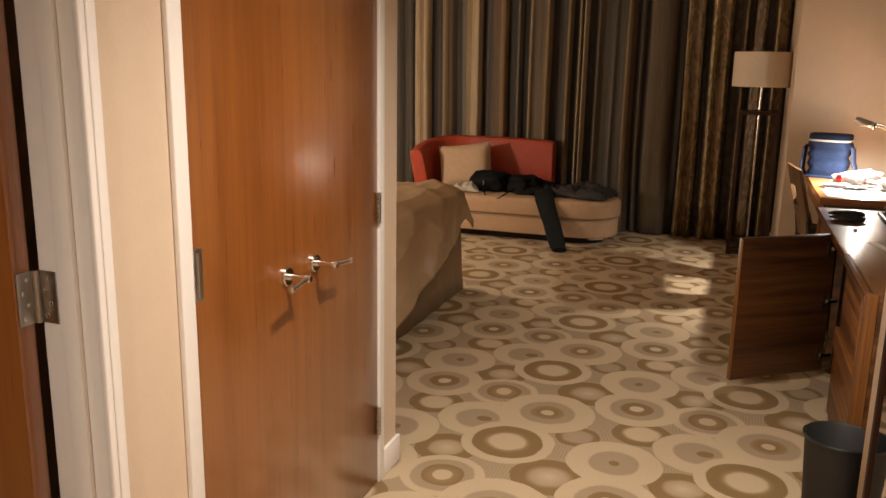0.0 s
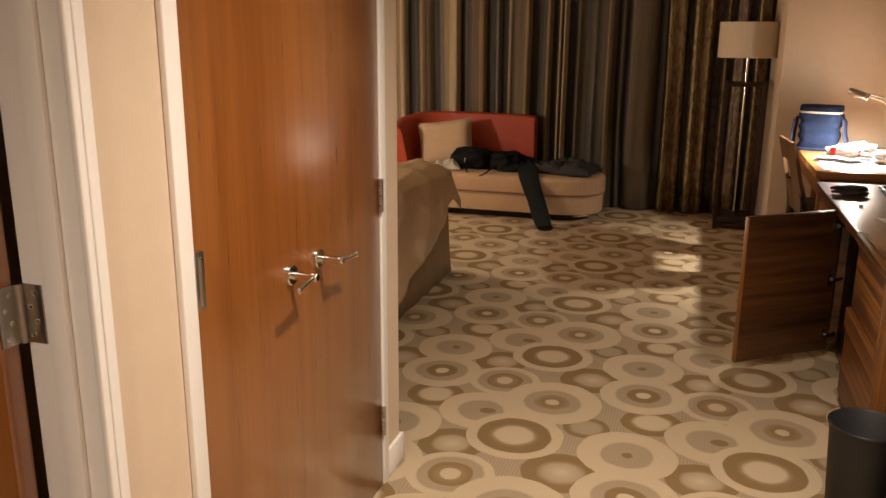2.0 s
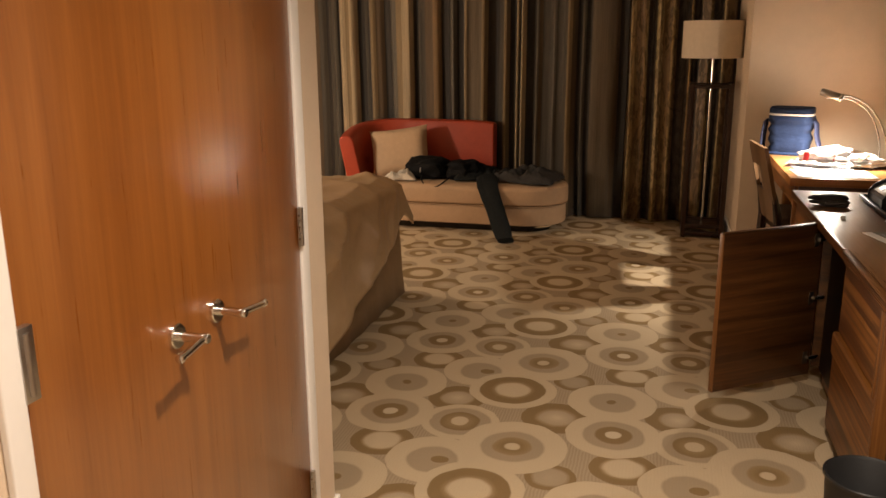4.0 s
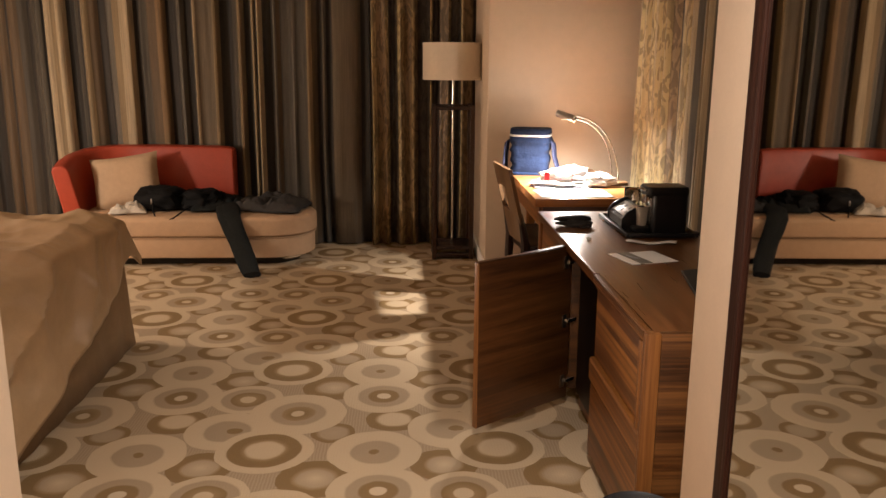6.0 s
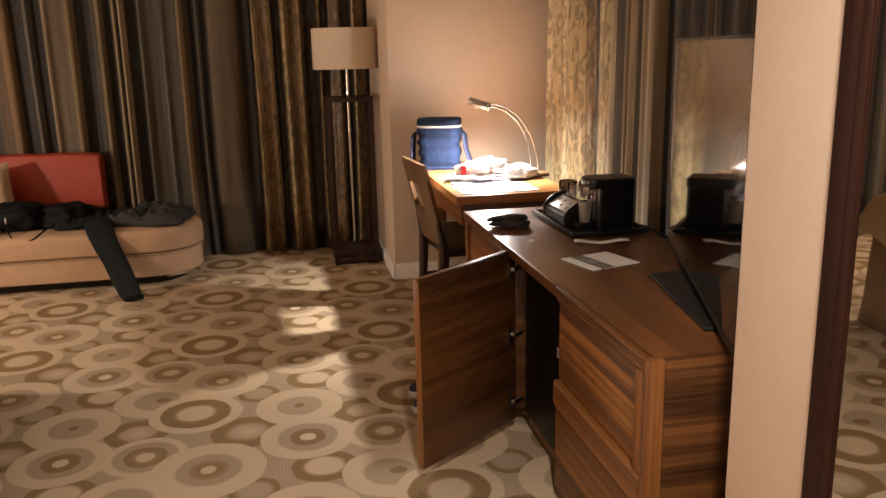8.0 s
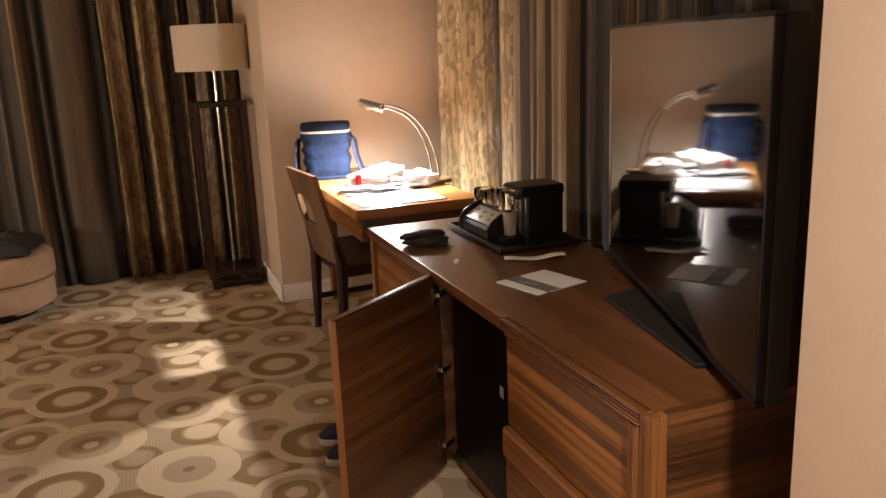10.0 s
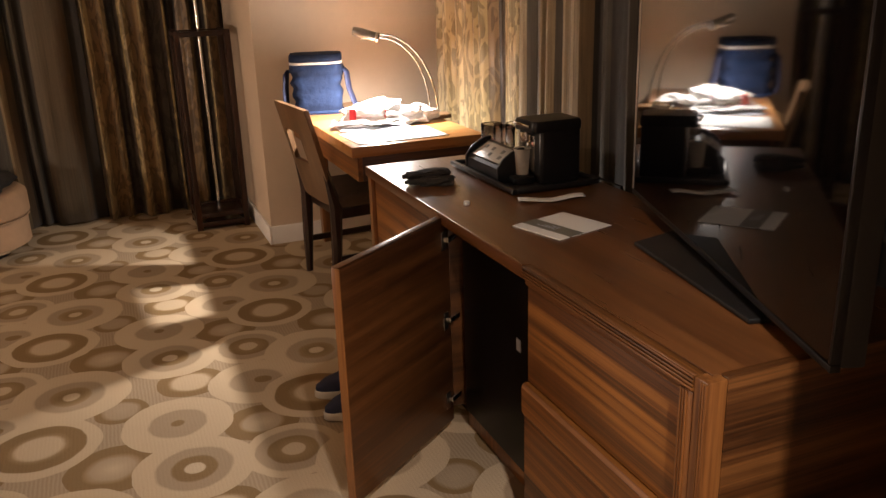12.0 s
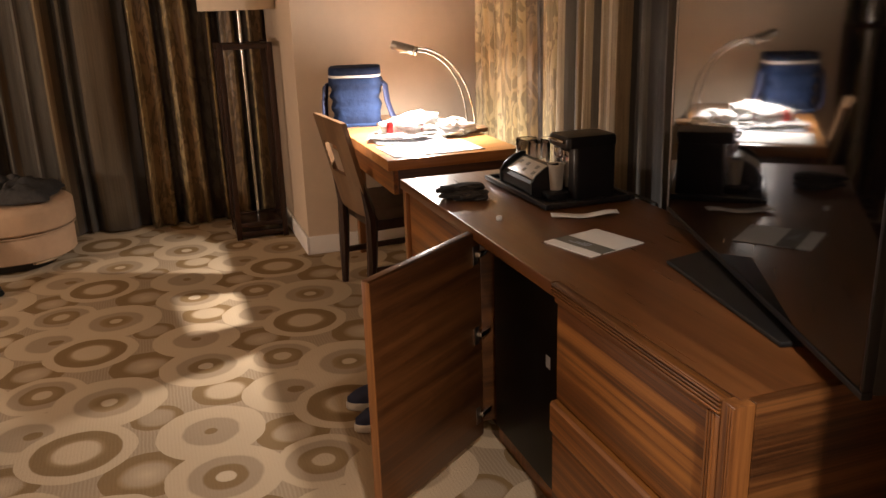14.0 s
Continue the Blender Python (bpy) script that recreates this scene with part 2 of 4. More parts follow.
def mesh_of(bm, name, smooth=True, angle=40):
    me = bpy.data.meshes.new(name)
    bmesh.ops.recalc_face_normals(bm, faces=bm.faces)
    bm.to_mesh(me)
    bm.free()
    if smooth:
        for p in me.polygons:
            p.use_smooth = True
        me.set_sharp_from_angle(angle=radians(angle))
    return me


def part(name, bm, material, parent, label="", smooth=True):
    ob = new(name, mesh_of(bm, name, smooth))
    ob.data.materials.append(material)
    ob.parent = parent
    return tagged(ob, label) if label else ob


def thing(name, place, label, category, group="", turn=0):
    ob = new(name)
    ob.matrix_world = pose(*place, 0, 0, turn)
    return tagged(ob, label, category, group)


def solo(name, bm, material, place, label, category, turn=0, group="", kind=""):
    ob = new(name, mesh_of(bm, name))
    ob.data.materials.append(material)
    ob.matrix_world = pose(*place, 0, 0, turn)
    return tagged(ob, label, category, group, kind)


def structure(name, bm, material, label=""):
    ob = new(name, mesh_of(bm, name))
    ob.data.materials.append(material)
    return tagged(ob, label or name.replace("_", " "), "", "", "structure")


def box(x0, y0, z0, x1, y1, z1, bevel=0.0, bm=None, m=None, segments=2):
    out = bm or bmesh.new()
    made = bmesh.ops.create_cube(out, size=1.0, matrix=Matrix.Translation(((x0 + x1) / 2, (y0 + y1) / 2, (z0 + z1) / 2)) @ Matrix.Diagonal((x1 - x0, y1 - y0, z1 - z0, 1)))
    verts = made["verts"]
    if bevel:
        edges = list({e for v in verts for e in v.link_edges})
        res = bmesh.ops.bevel(out, geom=edges, offset=bevel, segments=segments, profile=0.5, affect="EDGES")
        verts = list({v for f in res["faces"] for v in f.verts} | {v for v in verts if v.is_valid})
    if m is not None:
        bmesh.ops.transform(out, matrix=m, verts=verts)
    return out


def lathe(profile, steps=32, bm=None, m=None, cap=True):
    """A turned shape from (radius, height) pairs."""
    out = bm or bmesh.new()
    rings = []
    for r, z in profile:
        rings.append([out.verts.new((r * math.cos(2 * math.pi * k / steps), r * math.sin(2 * math.pi * k / steps), z)) for k in range(steps)])
    for a, b in zip(rings, rings[1:]):
        for k in range(steps):
            out.faces.new((a[k], a[(k + 1) % steps], b[(k + 1) % steps], b[k]))
    if cap:
        out.faces.new(rings[0][::-1])
        out.faces.new(rings[-1])
    if m is not None:
        bmesh.ops.transform(out, matrix=m, verts=[v for ring in rings for v in ring])
    return out


def tube(points, radius, steps=10, bm=None, radii=None):
    """A round bar along points."""
    out = bm or bmesh.new()
    pts = [Vector(p) for p in points]
    rings = []
    for k, p in enumerate(pts):
        d = (pts[min(k + 1, len(pts) - 1)] - pts[max(k - 1, 0)]).normalized()
        side = d.cross(Vector((0.13, 0.31, 0.94))).normalized()
        up = side.cross(d)
        r = radii[k] if radii else radius
        rings.append([out.verts.new(p + r * (math.cos(2 * math.pi * n / steps) * side + math.sin(2 * math.pi * n / steps) * up)) for n in range(steps)])
    for a, b in zip(rings, rings[1:]):
        for n in range(steps):
            out.faces.new((a[n], a[(n + 1) % steps], b[(n + 1) % steps], b[n]))
    out.faces.new(rings[0][::-1])
    out.faces.new(rings[-1])
    return out


def prism(outline, z0, z1, bevel=0.0, bm=None, m=None, segments=3):
    """An upright slab over an outline of (x, y)."""
    out = bm or bmesh.new()
    lo = [out.verts.new((x, y, z0)) for x, y in outline]
    hi = [out.verts.new((x, y, z1)) for x, y in outline]
    n = len(outline)
    faces = [out.faces.new(lo[::-1]), out.faces.new(hi)]
    for k in range(n):
        faces.append(out.faces.new((lo[k], lo[(k + 1) % n], hi[(k + 1) % n], hi[k])))
    verts = lo + hi
    if bevel:
        edges = [e for f in faces[:2] for e in f.edges]
        res = bmesh.ops.bevel(out, geom=edges, offset=bevel, segments=segments, profile=0.5, affect="EDGES")
        verts = list({v for f in res["faces"] for v in f.verts} | {v for v in verts if v.is_valid})
    if m is not None:
        bmesh.ops.transform(out, matrix=m, verts=verts)
    return out


def sheet(nx, ny, fn, bm=None, wrap=False):
    """A grid of points fn(u, v), u and v from 0 to 1."""
    out = bm or bmesh.new()
    grid = [[out.verts.new(fn(i / nx, j / ny)) for j in range(ny + 1)] for i in range(nx + (0 if wrap else 1))]
    for i in range(nx):
        for j in range(ny):
            a, b = grid[i], grid[(i + 1) % len(grid)]
            out.faces.new((a[j], b[j], b[j + 1], a[j + 1]))
    return out


def thick(ob, depth, offset=0.0):
    mod = ob.modifiers.new("thickness", "SOLIDIFY")
    mod.thickness, mod.offset = depth, offset
    return ob


def lump(size, bumps, seed, cuts=4):
    """A soft irregular body: a rounded, noise-pushed ball flattened to size."""
    bm = bmesh.new()
    bmesh.ops.create_icosphere(bm, subdivisions=cuts, radius=1.0)
    off = Vector((seed * 3.1, seed * 1.7, seed * 0.9))
    for v in bm.verts:
        p = v.co.copy()
        k = 1 + bumps * noise.noise(p * 1.6 + off) + bumps * 0.5 * noise.noise(p * 4.1 + off) + bumps * 0.25 * noise.noise(p * 9.0 + off)
        q = Vector([math.copysign(abs(c) ** 0.75, c) for c in p])
        v.co = Vector((q.x * size[0], q.y * size[1], q.z * size[2])) * k
    return bm

# ---- structure ----
H, HALL_L, HALL_R, ENTRY = 2.6, -0.517, 1.048, -1.6
LEFT, RIGHT, FAR, NEAR = -3.35, 2.12, 7.36, 2.389

structure("floor", box(LEFT - 0.2, ENTRY - 0.2, -0.12, RIGHT + 0.2, FAR + 0.2, 0.0), CARPET, "beige carpet with overlapping brown ringed discs")
structure("ceiling", box(LEFT - 0.2, ENTRY - 0.2, H, RIGHT + 0.2, FAR + 0.2, H + 0.1), CEIL, "plain pale ceiling")

# hall wall with two door openings, the first open, the second shut
D1A, D1B, D2A, D2B, DH = 0.09, 0.958, 1.228, 2.228, 2.08
for y0, y1, z0, z1 in ((ENTRY, D1A, 0, H), (D1A, D1B, DH, H), (D1B, D2A, 0, H), (D2A, D2B, DH, H), (D2B, 2.41, 0, H)):
    structure("wall_hall_west", box(HALL_L - 0.14, y0, z0, HALL_L, y1, z1), WALL, "cream textured vinyl hall wall")
structure("wall_bed_south", box(LEFT, 2.27, 0, HALL_L - 0.14, 2.41, H), WALL, "cream vinyl bedroom wall")
structure("wall_hall_east", box(HALL_R, ENTRY, 0, HALL_R + 0.14, NEAR, H, 0.003), WALL, "cream vinyl hall wall")
structure("wall_tv_south", box(HALL_R + 0.14, NEAR - 0.14, 0, RIGHT, NEAR, H), WALL, "cream vinyl wall behind the television")
structure("wall_east", box(RIGHT, NEAR - 0.14, 0, RIGHT + 0.14, FAR, H), WALL, "cream vinyl window wall")
structure("wall_north", box(LEFT, FAR, 0, RIGHT + 0.14, FAR + 0.14, H), WALL, "cream vinyl window wall")
structure("wall_west", box(LEFT - 0.14, 2.27, 0, LEFT, FAR, H), WALL, "cream vinyl headboard wall")
structure("wall_entry", box(HALL_L - 0.14, ENTRY - 0.14, 0, HALL_R + 0.14, ENTRY, H), WALL, "cream vinyl entry wall")
structure("pier", box(0.945, 6.225, 0, RIGHT - 0.003, FAR - 0.003, H, 0.004), WALL, "cream vinyl corner pier")
# the dark side room behind the open door
for b in ((-2.0, -0.9, 0, HALL_L - 0.143, -0.8, H), (-2.1, -0.9, 0, -2.0, 1.35, H), (-2.0, 1.25, 0, HALL_L - 0.143, 1.35, H)):
    structure("wall_side_room", box(*b), WALL, "plain side room wall")


def casing(name, ya, yb, wa, wb):
    """White door casing on the hall side, with the jamb lining."""
    for side, y, w in ((-1, ya, wa), (1, yb, wb)):
        a, b = (y - w, y) if side < 0 else (y, y + w)
        structure(name, box(HALL_L - 0.001, a, 0, HALL_L + 0.014, b, DH - 0.001, 0.004, None, None, 3), TRIM, "white painted door casing")
    structure(name, box(HALL_L - 0.001, ya, DH, HALL_L + 0.016, yb, DH + 0.085, 0.003), TRIM, "white painted door casing")
    bm = bmesh.new()
    box(HALL_L - 0.142, ya - 0.001, 0, HALL_L + 0.002, ya + 0.006, DH, 0.002, bm)
    box(HALL_L - 0.142, yb - 0.006, 0, HALL_L + 0.002, yb + 0.001, DH, 0.002, bm)
    box(HALL_L - 0.142, ya + 0.006, DH - 0.018, HALL_L + 0.002, yb - 0.006, DH + 0.001, 0.002, bm)
    structure(name.replace("trim", "jamb"), bm, TRIM, "white painted door jamb")


casing("trim_open_door", D1A, D1B, 0.04, 0.025)
casing("trim_shut_door", D2A, D2B, 0.047, 0.047)
# stop moulding inside the open doorway
structure("trim_bead", box(HALL_L - 0.0005, D1B - 0.019, 0, HALL_L + 0.0135, D1B - 0.0005, DH - 0.02, 0.005, None, None, 3), TRIM, "white painted casing bead")
structure("doorstop", box(HALL_L - 0.085, D1B - 0.020, 0, HALL_L - 0.045, D1B - 0.0065, DH - 0.02, 0.003), TRIM, "white painted door stop")


def baseboard(x0, y0, x1, y1, nx, ny):
    """A skirting along a wall whose face looks towards (nx, ny)."""
    d = 0.014
    bm = box(min(x0, x1, x0 + nx * d, x1 + nx * d), min(y0, y1, y0 + ny * d, y1 + ny * d), 0.001, max(x0, x1, x0 + nx * d, x1 + nx * d), max(y0, y1, y0 + ny * d, y1 + ny * d), 0.105, 0.004)
    structure("baseboard", bm, TRIM, "cream painted baseboard")


baseboard(HALL_L, D1B + 0.09, HALL_L, D2A - 0.09, 1, 0)
baseboard(HALL_L, D2B + 0.046, HALL_L, 2.424, 1, 0)
baseboard(LEFT, 2.41, HALL_L - 0.0, 2.41, 0, 1)
baseboard(HALL_R, ENTRY, HALL_R, NEAR + 0.014, -1, 0)
baseboard(HALL_R, NEAR, RIGHT, NEAR, 0, 1)
baseboard(0.945, 6.211, 0.945, FAR, -1, 0)
baseboard(0.945, 6.225, RIGHT, 6.225, 0, -1)


def hinge(parent, y, z, x, h=0.105):
    """A butt hinge: knuckle and two leaves with screws."""
    bm = bmesh.new()
    for k in range(3):
        lathe([(0.007, z + k * h / 3 + 0.001), (0.007, z + (k + 1) * h / 3 - 0.001)], 12, bm, Matrix.Translation((x, y, 0)))
    ob = part("hinge", bm, STEEL, parent, "brushed steel butt hinge")
    part("leaf", box(x - 0.004, y - 0.013, z, x - 0.001, y + 0.0, z + h, 0.001), STEEL, ob)
    bm = bmesh.new()
    for k in range(3):
        lathe([(0.0045, 0), (0.0045, 0.002), (0.002, 0.003)], 8, bm, Matrix.Translation((x - 0.001, y - 0.010 + 0.002 * (k % 2), z + h * (0.2 + 0.3 * k))) @ pose(0, 0, 0, 0, 90, 0))
    part("screw", bm, CHROME, ob)
    return ob


def shut_door():
    d = thing("door_2", (0, 0, 0), "closed cherry veneer door with two chrome robe hooks", "door")
    tagged(d, kind="structure")
    # pushed home against its stop, a little deeper at the latch than at the hinges
    leaf = part("leaf", box(-0.042, D2A - D2B + 0.016, 0.008, 0.0, 0.0, DH - 0.021, 0.002), DOORWOOD, d)
    leaf.matrix_local = pose(HALL_L + 0.011, D2B - 0.008, 0, 0, 0, -1.1)
    for z in (0.19, 0.95, 1.78):
        hinge(d, D2B - 0.007, z, HALL_L + 0.017)
    s = part("strike_plate", box(HALL_L + 0.003, D2A - 0.004, 0.945, HALL_L + 0.0165, D2A + 0.026, 1.065, 0.001), STEEL, d, "brushed steel strike plate")
    part("lip", lathe([(0.006, 0.955), (0.006, 1.055)], 10, None, Matrix.Translation((HALL_L + 0.016, D2A + 0.010, 0))), STEEL, s)
    return d


shut_door()


def robe_hook(y, z, way):
    """A rose, a stem and a lever that points along the wall, forwards or back."""
    t = thing("robe_hook", (HALL_L + 0.011 - 0.0192 * (D2B - 0.008 - y), y, z), "polished chrome robe hook on the cherry door", "hook", "robe hooks")
    turn = pose(0, 0, 0, 0, 90, 0)
    part("rose", lathe([(0.026, 0), (0.026, 0.007), (0.024, 0.009)], 28, None, turn), CHROME, t)
    part("stem", lathe([(0.010, 0.009), (0.009, 0.055), (0.011, 0.058), (0.011, 0.072), (0.009, 0.075)], 18, None, turn), CHROME, t)
    part("lever", tube([(0.064, 0.006 * way, 0.0), (0.065, way * 0.03, -0.002), (0.067, way * 0.07, -0.006), (0.068, way * 0.088, -0.007)], 0.0075, 12, None, [0.0085, 0.008, 0.0075, 0.007]), CHROME, t)
    part("tip", lathe([(0.005, -0.006), (0.0095, -0.004), (0.0095, 0.004), (0.005, 0.006)], 16, None, Matrix.Translation((0.068, way * 0.092, -0.007)) @ pose(0, 0, 0, 90, 0, 0)), CHROME, t)


robe_hook(1.643, 0.905, -1)
robe_hook(1.793, 0.91, 1)


def open_door():
    d = thing("door_1", (0, 0, 0), "open brown veneer door folded into the side room", "door")
    tagged(d, kind="structure")
    x = HALL_L - 0.15
    part("leaf", box(x - 0.84, D1B - 0.062, 0.008, x, D1B - 0.020, DH - 0.021, 0.002), DOORWOOD, d)
    for z in (0.19, 0.965, 1.78):
        bm = bmesh.new()
        lathe([(0.0075, z), (0.0075, z + 0.105)], 12, bm, Matrix.Translation((x + 0.006, D1B - 0.014, 0)))
        h = part("hinge", bm, STEEL, d, "brushed steel butt hinge")
        part("leaf", box(x + 0.010, D1B - 0.010, z, x + 0.050, D1B - 0.0065, z + 0.105, 0.001), STEEL, h)
        part("leaf", box(x + 0.0005, D1B - 0.058, z, x + 0.004, D1B - 0.020, z + 0.105, 0.001), STEEL, h)
        for k in range(4):
            zz = z + 0.015 + 0.025 * k
            side = 0.012 * (k % 2)
            part("screw", lathe([(0.0048, 0.0), (0.0048, 0.0015), (0.002, 0.0025)], 10, None, Matrix.Translation((x + 0.024 + side, D1B - 0.010, zz)) @ pose(0, 0, 0, 90, 0, 0)), CHROME, h)
            part("screw", lathe([(0.0048, 0.0), (0.0048, 0.0015), (0.002, 0.0025)], 10, None, Matrix.Translation((x + 0.004, D1B - 0.046 + side, zz)) @ pose(0, 0, 0, 0, 90, 0)), CHROME, h)


open_door()


def wall_mirror():
    # hung with its far edge on the wall and its near edge a little off it
    t = thing("wall_mirror", (HALL_R - 0.002, 2.125, 1.0), "tall mirror in a dark wood frame on the hall wall", "mirror", turn=-1.2)
    y0, y1, z0, z1, w, d = -0.995, 0.0, -0.78, 1.0, 0.068, 0.030
    for b in ((-d, y0, z0, 0, y1, z0 + w), (-d, y0, z1 - w, 0, y1, z1)):
        part("frame_rail", box(*b, 0.006), MIRRORWOOD, t)
    for b in ((-d, y0, z0 + w, 0, y0 + w, z1 - w), (-d, y1 - w, z0 + w, 0, y1, z1 - w)):
        part("frame_stile", box(*b, 0.006), MIRRORWOOD, t)
    for a, b in ((y0 + w - 0.022, y0 + w - 0.004), (y1 - w + 0.004, y1 - w + 0.022)):
        part("bead", box(-d - 0.004, a, z0 + w - 0.018, -d + 0.004, b, z1 - w + 0.018, 0.003), MIRRORWOOD, t, "raised inner bead")
    part("glass", box(-0.027, y0 + w - 0.004, z0 + w - 0.004, -0.020, y1 - w + 0.004, z1 - w + 0.004), MIRROR, t, "silvered mirror glass", False)


wall_mirror()


TONES = {
    "k": ("dark_stripe_cloth", (0.017, 0.0125, 0.008), -1.0), "b": ("brown_stripe_cloth", (0.077, 0.047, 0.021), -0.1),
    "g": ("grey_green_stripe_cloth", (0.045, 0.036, 0.024), -0.5), "c": ("cream_stripe_cloth", (0.297, 0.225, 0.135), 1.0),
    "t": ("tan_stripe_cloth", (0.171, 0.119, 0.059), 0.7), "s": ("slate_stripe_cloth", (0.086, 0.073, 0.054), 0.3),
    "o": ("olive_stripe_cloth", (0.088, 0.062, 0.034), 0.2), "r": ("rust_stripe_cloth", (0.153, 0.090, 0.036), 0.4),
    # damask: umber paints in the fold shade, pale gold the lamplit crests
    "d": ("shaded_umber_damask", (0.020, 0.0105, 0.0035), -0.9), "m": ("bronze_damask", (0.133, 0.079, 0.027), 0.0),
    "l": ("gold_damask", (0.258, 0.186, 0.083), 0.9), "w": ("lit_gold_damask", (0.334, 0.258, 0.137), 1.0),
}
CLOTHS = {}


def cloth(tone):
    """Woven curtain cloth; the damask tones carry a raised scroll pattern."""
    if tone not in CLOTHS:
        name, color, _ = TONES[tone]
        a = Mat(name)
        tc = a.n("ShaderNodeTexCoord")
        slub = a.n("ShaderNodeMapping")
        slub.inputs["Scale"].default_value = (60, 1.2, 1)
        a.link(tc.outputs["UV"], slub.inputs[0])
        streak = a.noise(slub.outputs[0], 2.0, 3)
        weave = a.noise(tc.outputs["Object"], 240, 2)
        lo, hi = tuple(c * 0.62 for c in color), tuple(c * 1.35 for c in color)
        col = a.mix(0.25, a.ramp(streak, [(0.3, lo), (0.7, hi)]), a.ramp(weave, [(0.35, lo), (0.65, hi)]))
        height = weave
        rough = 0.72
        if tone in "dmlw":
            tall = a.n("ShaderNodeMapping")
            tall.inputs["Scale"].default_value = (1.35, 0.6, 1)
            a.link(tc.outputs["UV"], tall.inputs[0])
            scroll = a.noise(tall.outputs[0], 8.5, 1.5, 0.5, 2.6)
            leaf = a.ramp(scroll, [(0.47, (0, 0, 0)), (0.52, (1, 1, 1))])
            col = a.mix(leaf, a.mix(0.45, col, tuple(c * 0.4 for c in color)), tuple(min(0.6, c * 1.3 + 0.008) for c in color))
            height = a.math("ADD", a.math("MULTIPLY", weave, 0.4), leaf)
            rough = a.math("SUBTRACT", 0.55, a.math("MULTIPLY", leaf, 0.15))
        a.set(Base_Color=col, Roughness=rough)
        a.b.inputs["Sheen Weight"].default_value = 0.1
        a.bump(height, 0.3, 0.003)
        CLOTHS[tone] = a.m
    return CLOTHS[tone]


def drape(name, start, way, stripes, label, seed, depth=0.045, z0=0.012, z1=2.55):
    """A hanging curtain of stripes, "tone width-in-millimetres"; pale stripes ride the folds, dark ones lie in them; on
    damask they paint the folds' light and shade.
    """
    a, along = Vector((*start, 0)), Vector((*way, 0)).normalized()
    out = Vector((along.y, -along.x, 0))
    tones = list(dict.fromkeys(word[0] for word in stripes.split()))
    cols = []
    s = 0.0
    for word in stripes.split():
        width = int(word[1:]) / 1000
        n = max(2, round(width / 0.011))
        cols += [(s + width * k / n, word[0]) for k in range(n)]
        s += width
    cols.append((s, cols[-1][1]))
    level = [TONES[c][2] for _, c in cols]
    for _ in range(2):
        level = [(level[max(0, k - 1)] + 2 * level[k] + level[min(len(level) - 1, k + 1)]) / 4 for k in range(len(level))]
    rows = 14
    bm = bmesh.new()
    uv = bm.loops.layers.uv.new("UVMap")
    grid = []
    for k, (u, _) in enumerate(cols):
        line = []
        for j in range(rows + 1):
            v = j / rows
            sway = noise.noise(Vector((u * 2.2 + seed, v * 1.6, 0.0)))
            fold = level[k] * (1 + 0.25 * (1 - v)) + 0.5 * noise.noise(Vector((u * 6.0 + seed, v * 0.8, 3.0))) + 0.25 * noise.noise(Vector((u * 19.0 + seed, v * 1.5, 6.0)))
            line.append(bm.verts.new(a + along * (u + 0.020 * sway * (1.1 - v)) + out * (depth * fold) + Vector((0, 0, z0 + (z1 - z0) * v))))
        grid.append(line)
    for k in range(len(cols) - 1):
        for j in range(rows):
            f = bm.faces.new((grid[k][j], grid[k + 1][j], grid[k + 1][j + 1], grid[k][j + 1]))
            f.material_index = tones.index(cols[k][1])
            for loop, (i, jj) in zip(f.loops, ((k, j), (k + 1, j), (k + 1, j + 1), (k, j + 1))):
                loop[uv].uv = (seed + cols[i][0] * 1.5, (z1 - z0) * jj / rows)
    ob = solo(name, bm, cloth(tones[0]), (0, 0, 0), label, "curtain")
    for c in tones[1:]:
        ob.data.materials.append(cloth(c))
    thick(ob, 0.004)
    return ob


drape("striped_curtain", (LEFT + 0.05, 7.22), (1, 0), "k80 t60 g90 c40 k70 b80 s60 k110 b70 k22 b70 g60 k34 g50 s26 k44 c55 t38 c55 k60 g24 k36 t51 b64 k77 s51 t51 c85 k43 g64 b73 r64 k94 s47 k73 c21 o128 t43 k98 g43 t43 k64 c21 k21 c34 k85 s22 b26 g94 s26 g94 t38 b34 k43 s26 k51 o180 b34 k77", "floor-length curtain with grey, brown and cream stripes", 3)
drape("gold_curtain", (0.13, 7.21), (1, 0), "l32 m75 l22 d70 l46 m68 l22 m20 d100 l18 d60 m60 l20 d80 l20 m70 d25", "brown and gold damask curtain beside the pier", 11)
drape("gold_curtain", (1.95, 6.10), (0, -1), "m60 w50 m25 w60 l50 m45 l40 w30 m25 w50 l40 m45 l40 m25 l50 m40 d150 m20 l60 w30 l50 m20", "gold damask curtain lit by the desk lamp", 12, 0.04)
drape("striped_curtain", (1.95, 5.07), (0, -1), "c35 s30 g40 s50 t40 g30 c45 s30 g45 c20 t50 c15 t60 k70 g50 k110 g30 k90 b24 k60 s24 k70 g60 s50 g60 k80 s40 k100 g90 s60 k70 g80 s50 k90 g110 s40 k80 g90 s70 k60 g90 s40 k90 g80 b40 k80", "grey and cream striped curtain beside the desk", 23, 0.04)

# ---- furniture ----
CX, CB, CN, CF, CT = 1.065, 1.66, 2.742, 4.665, 0.74


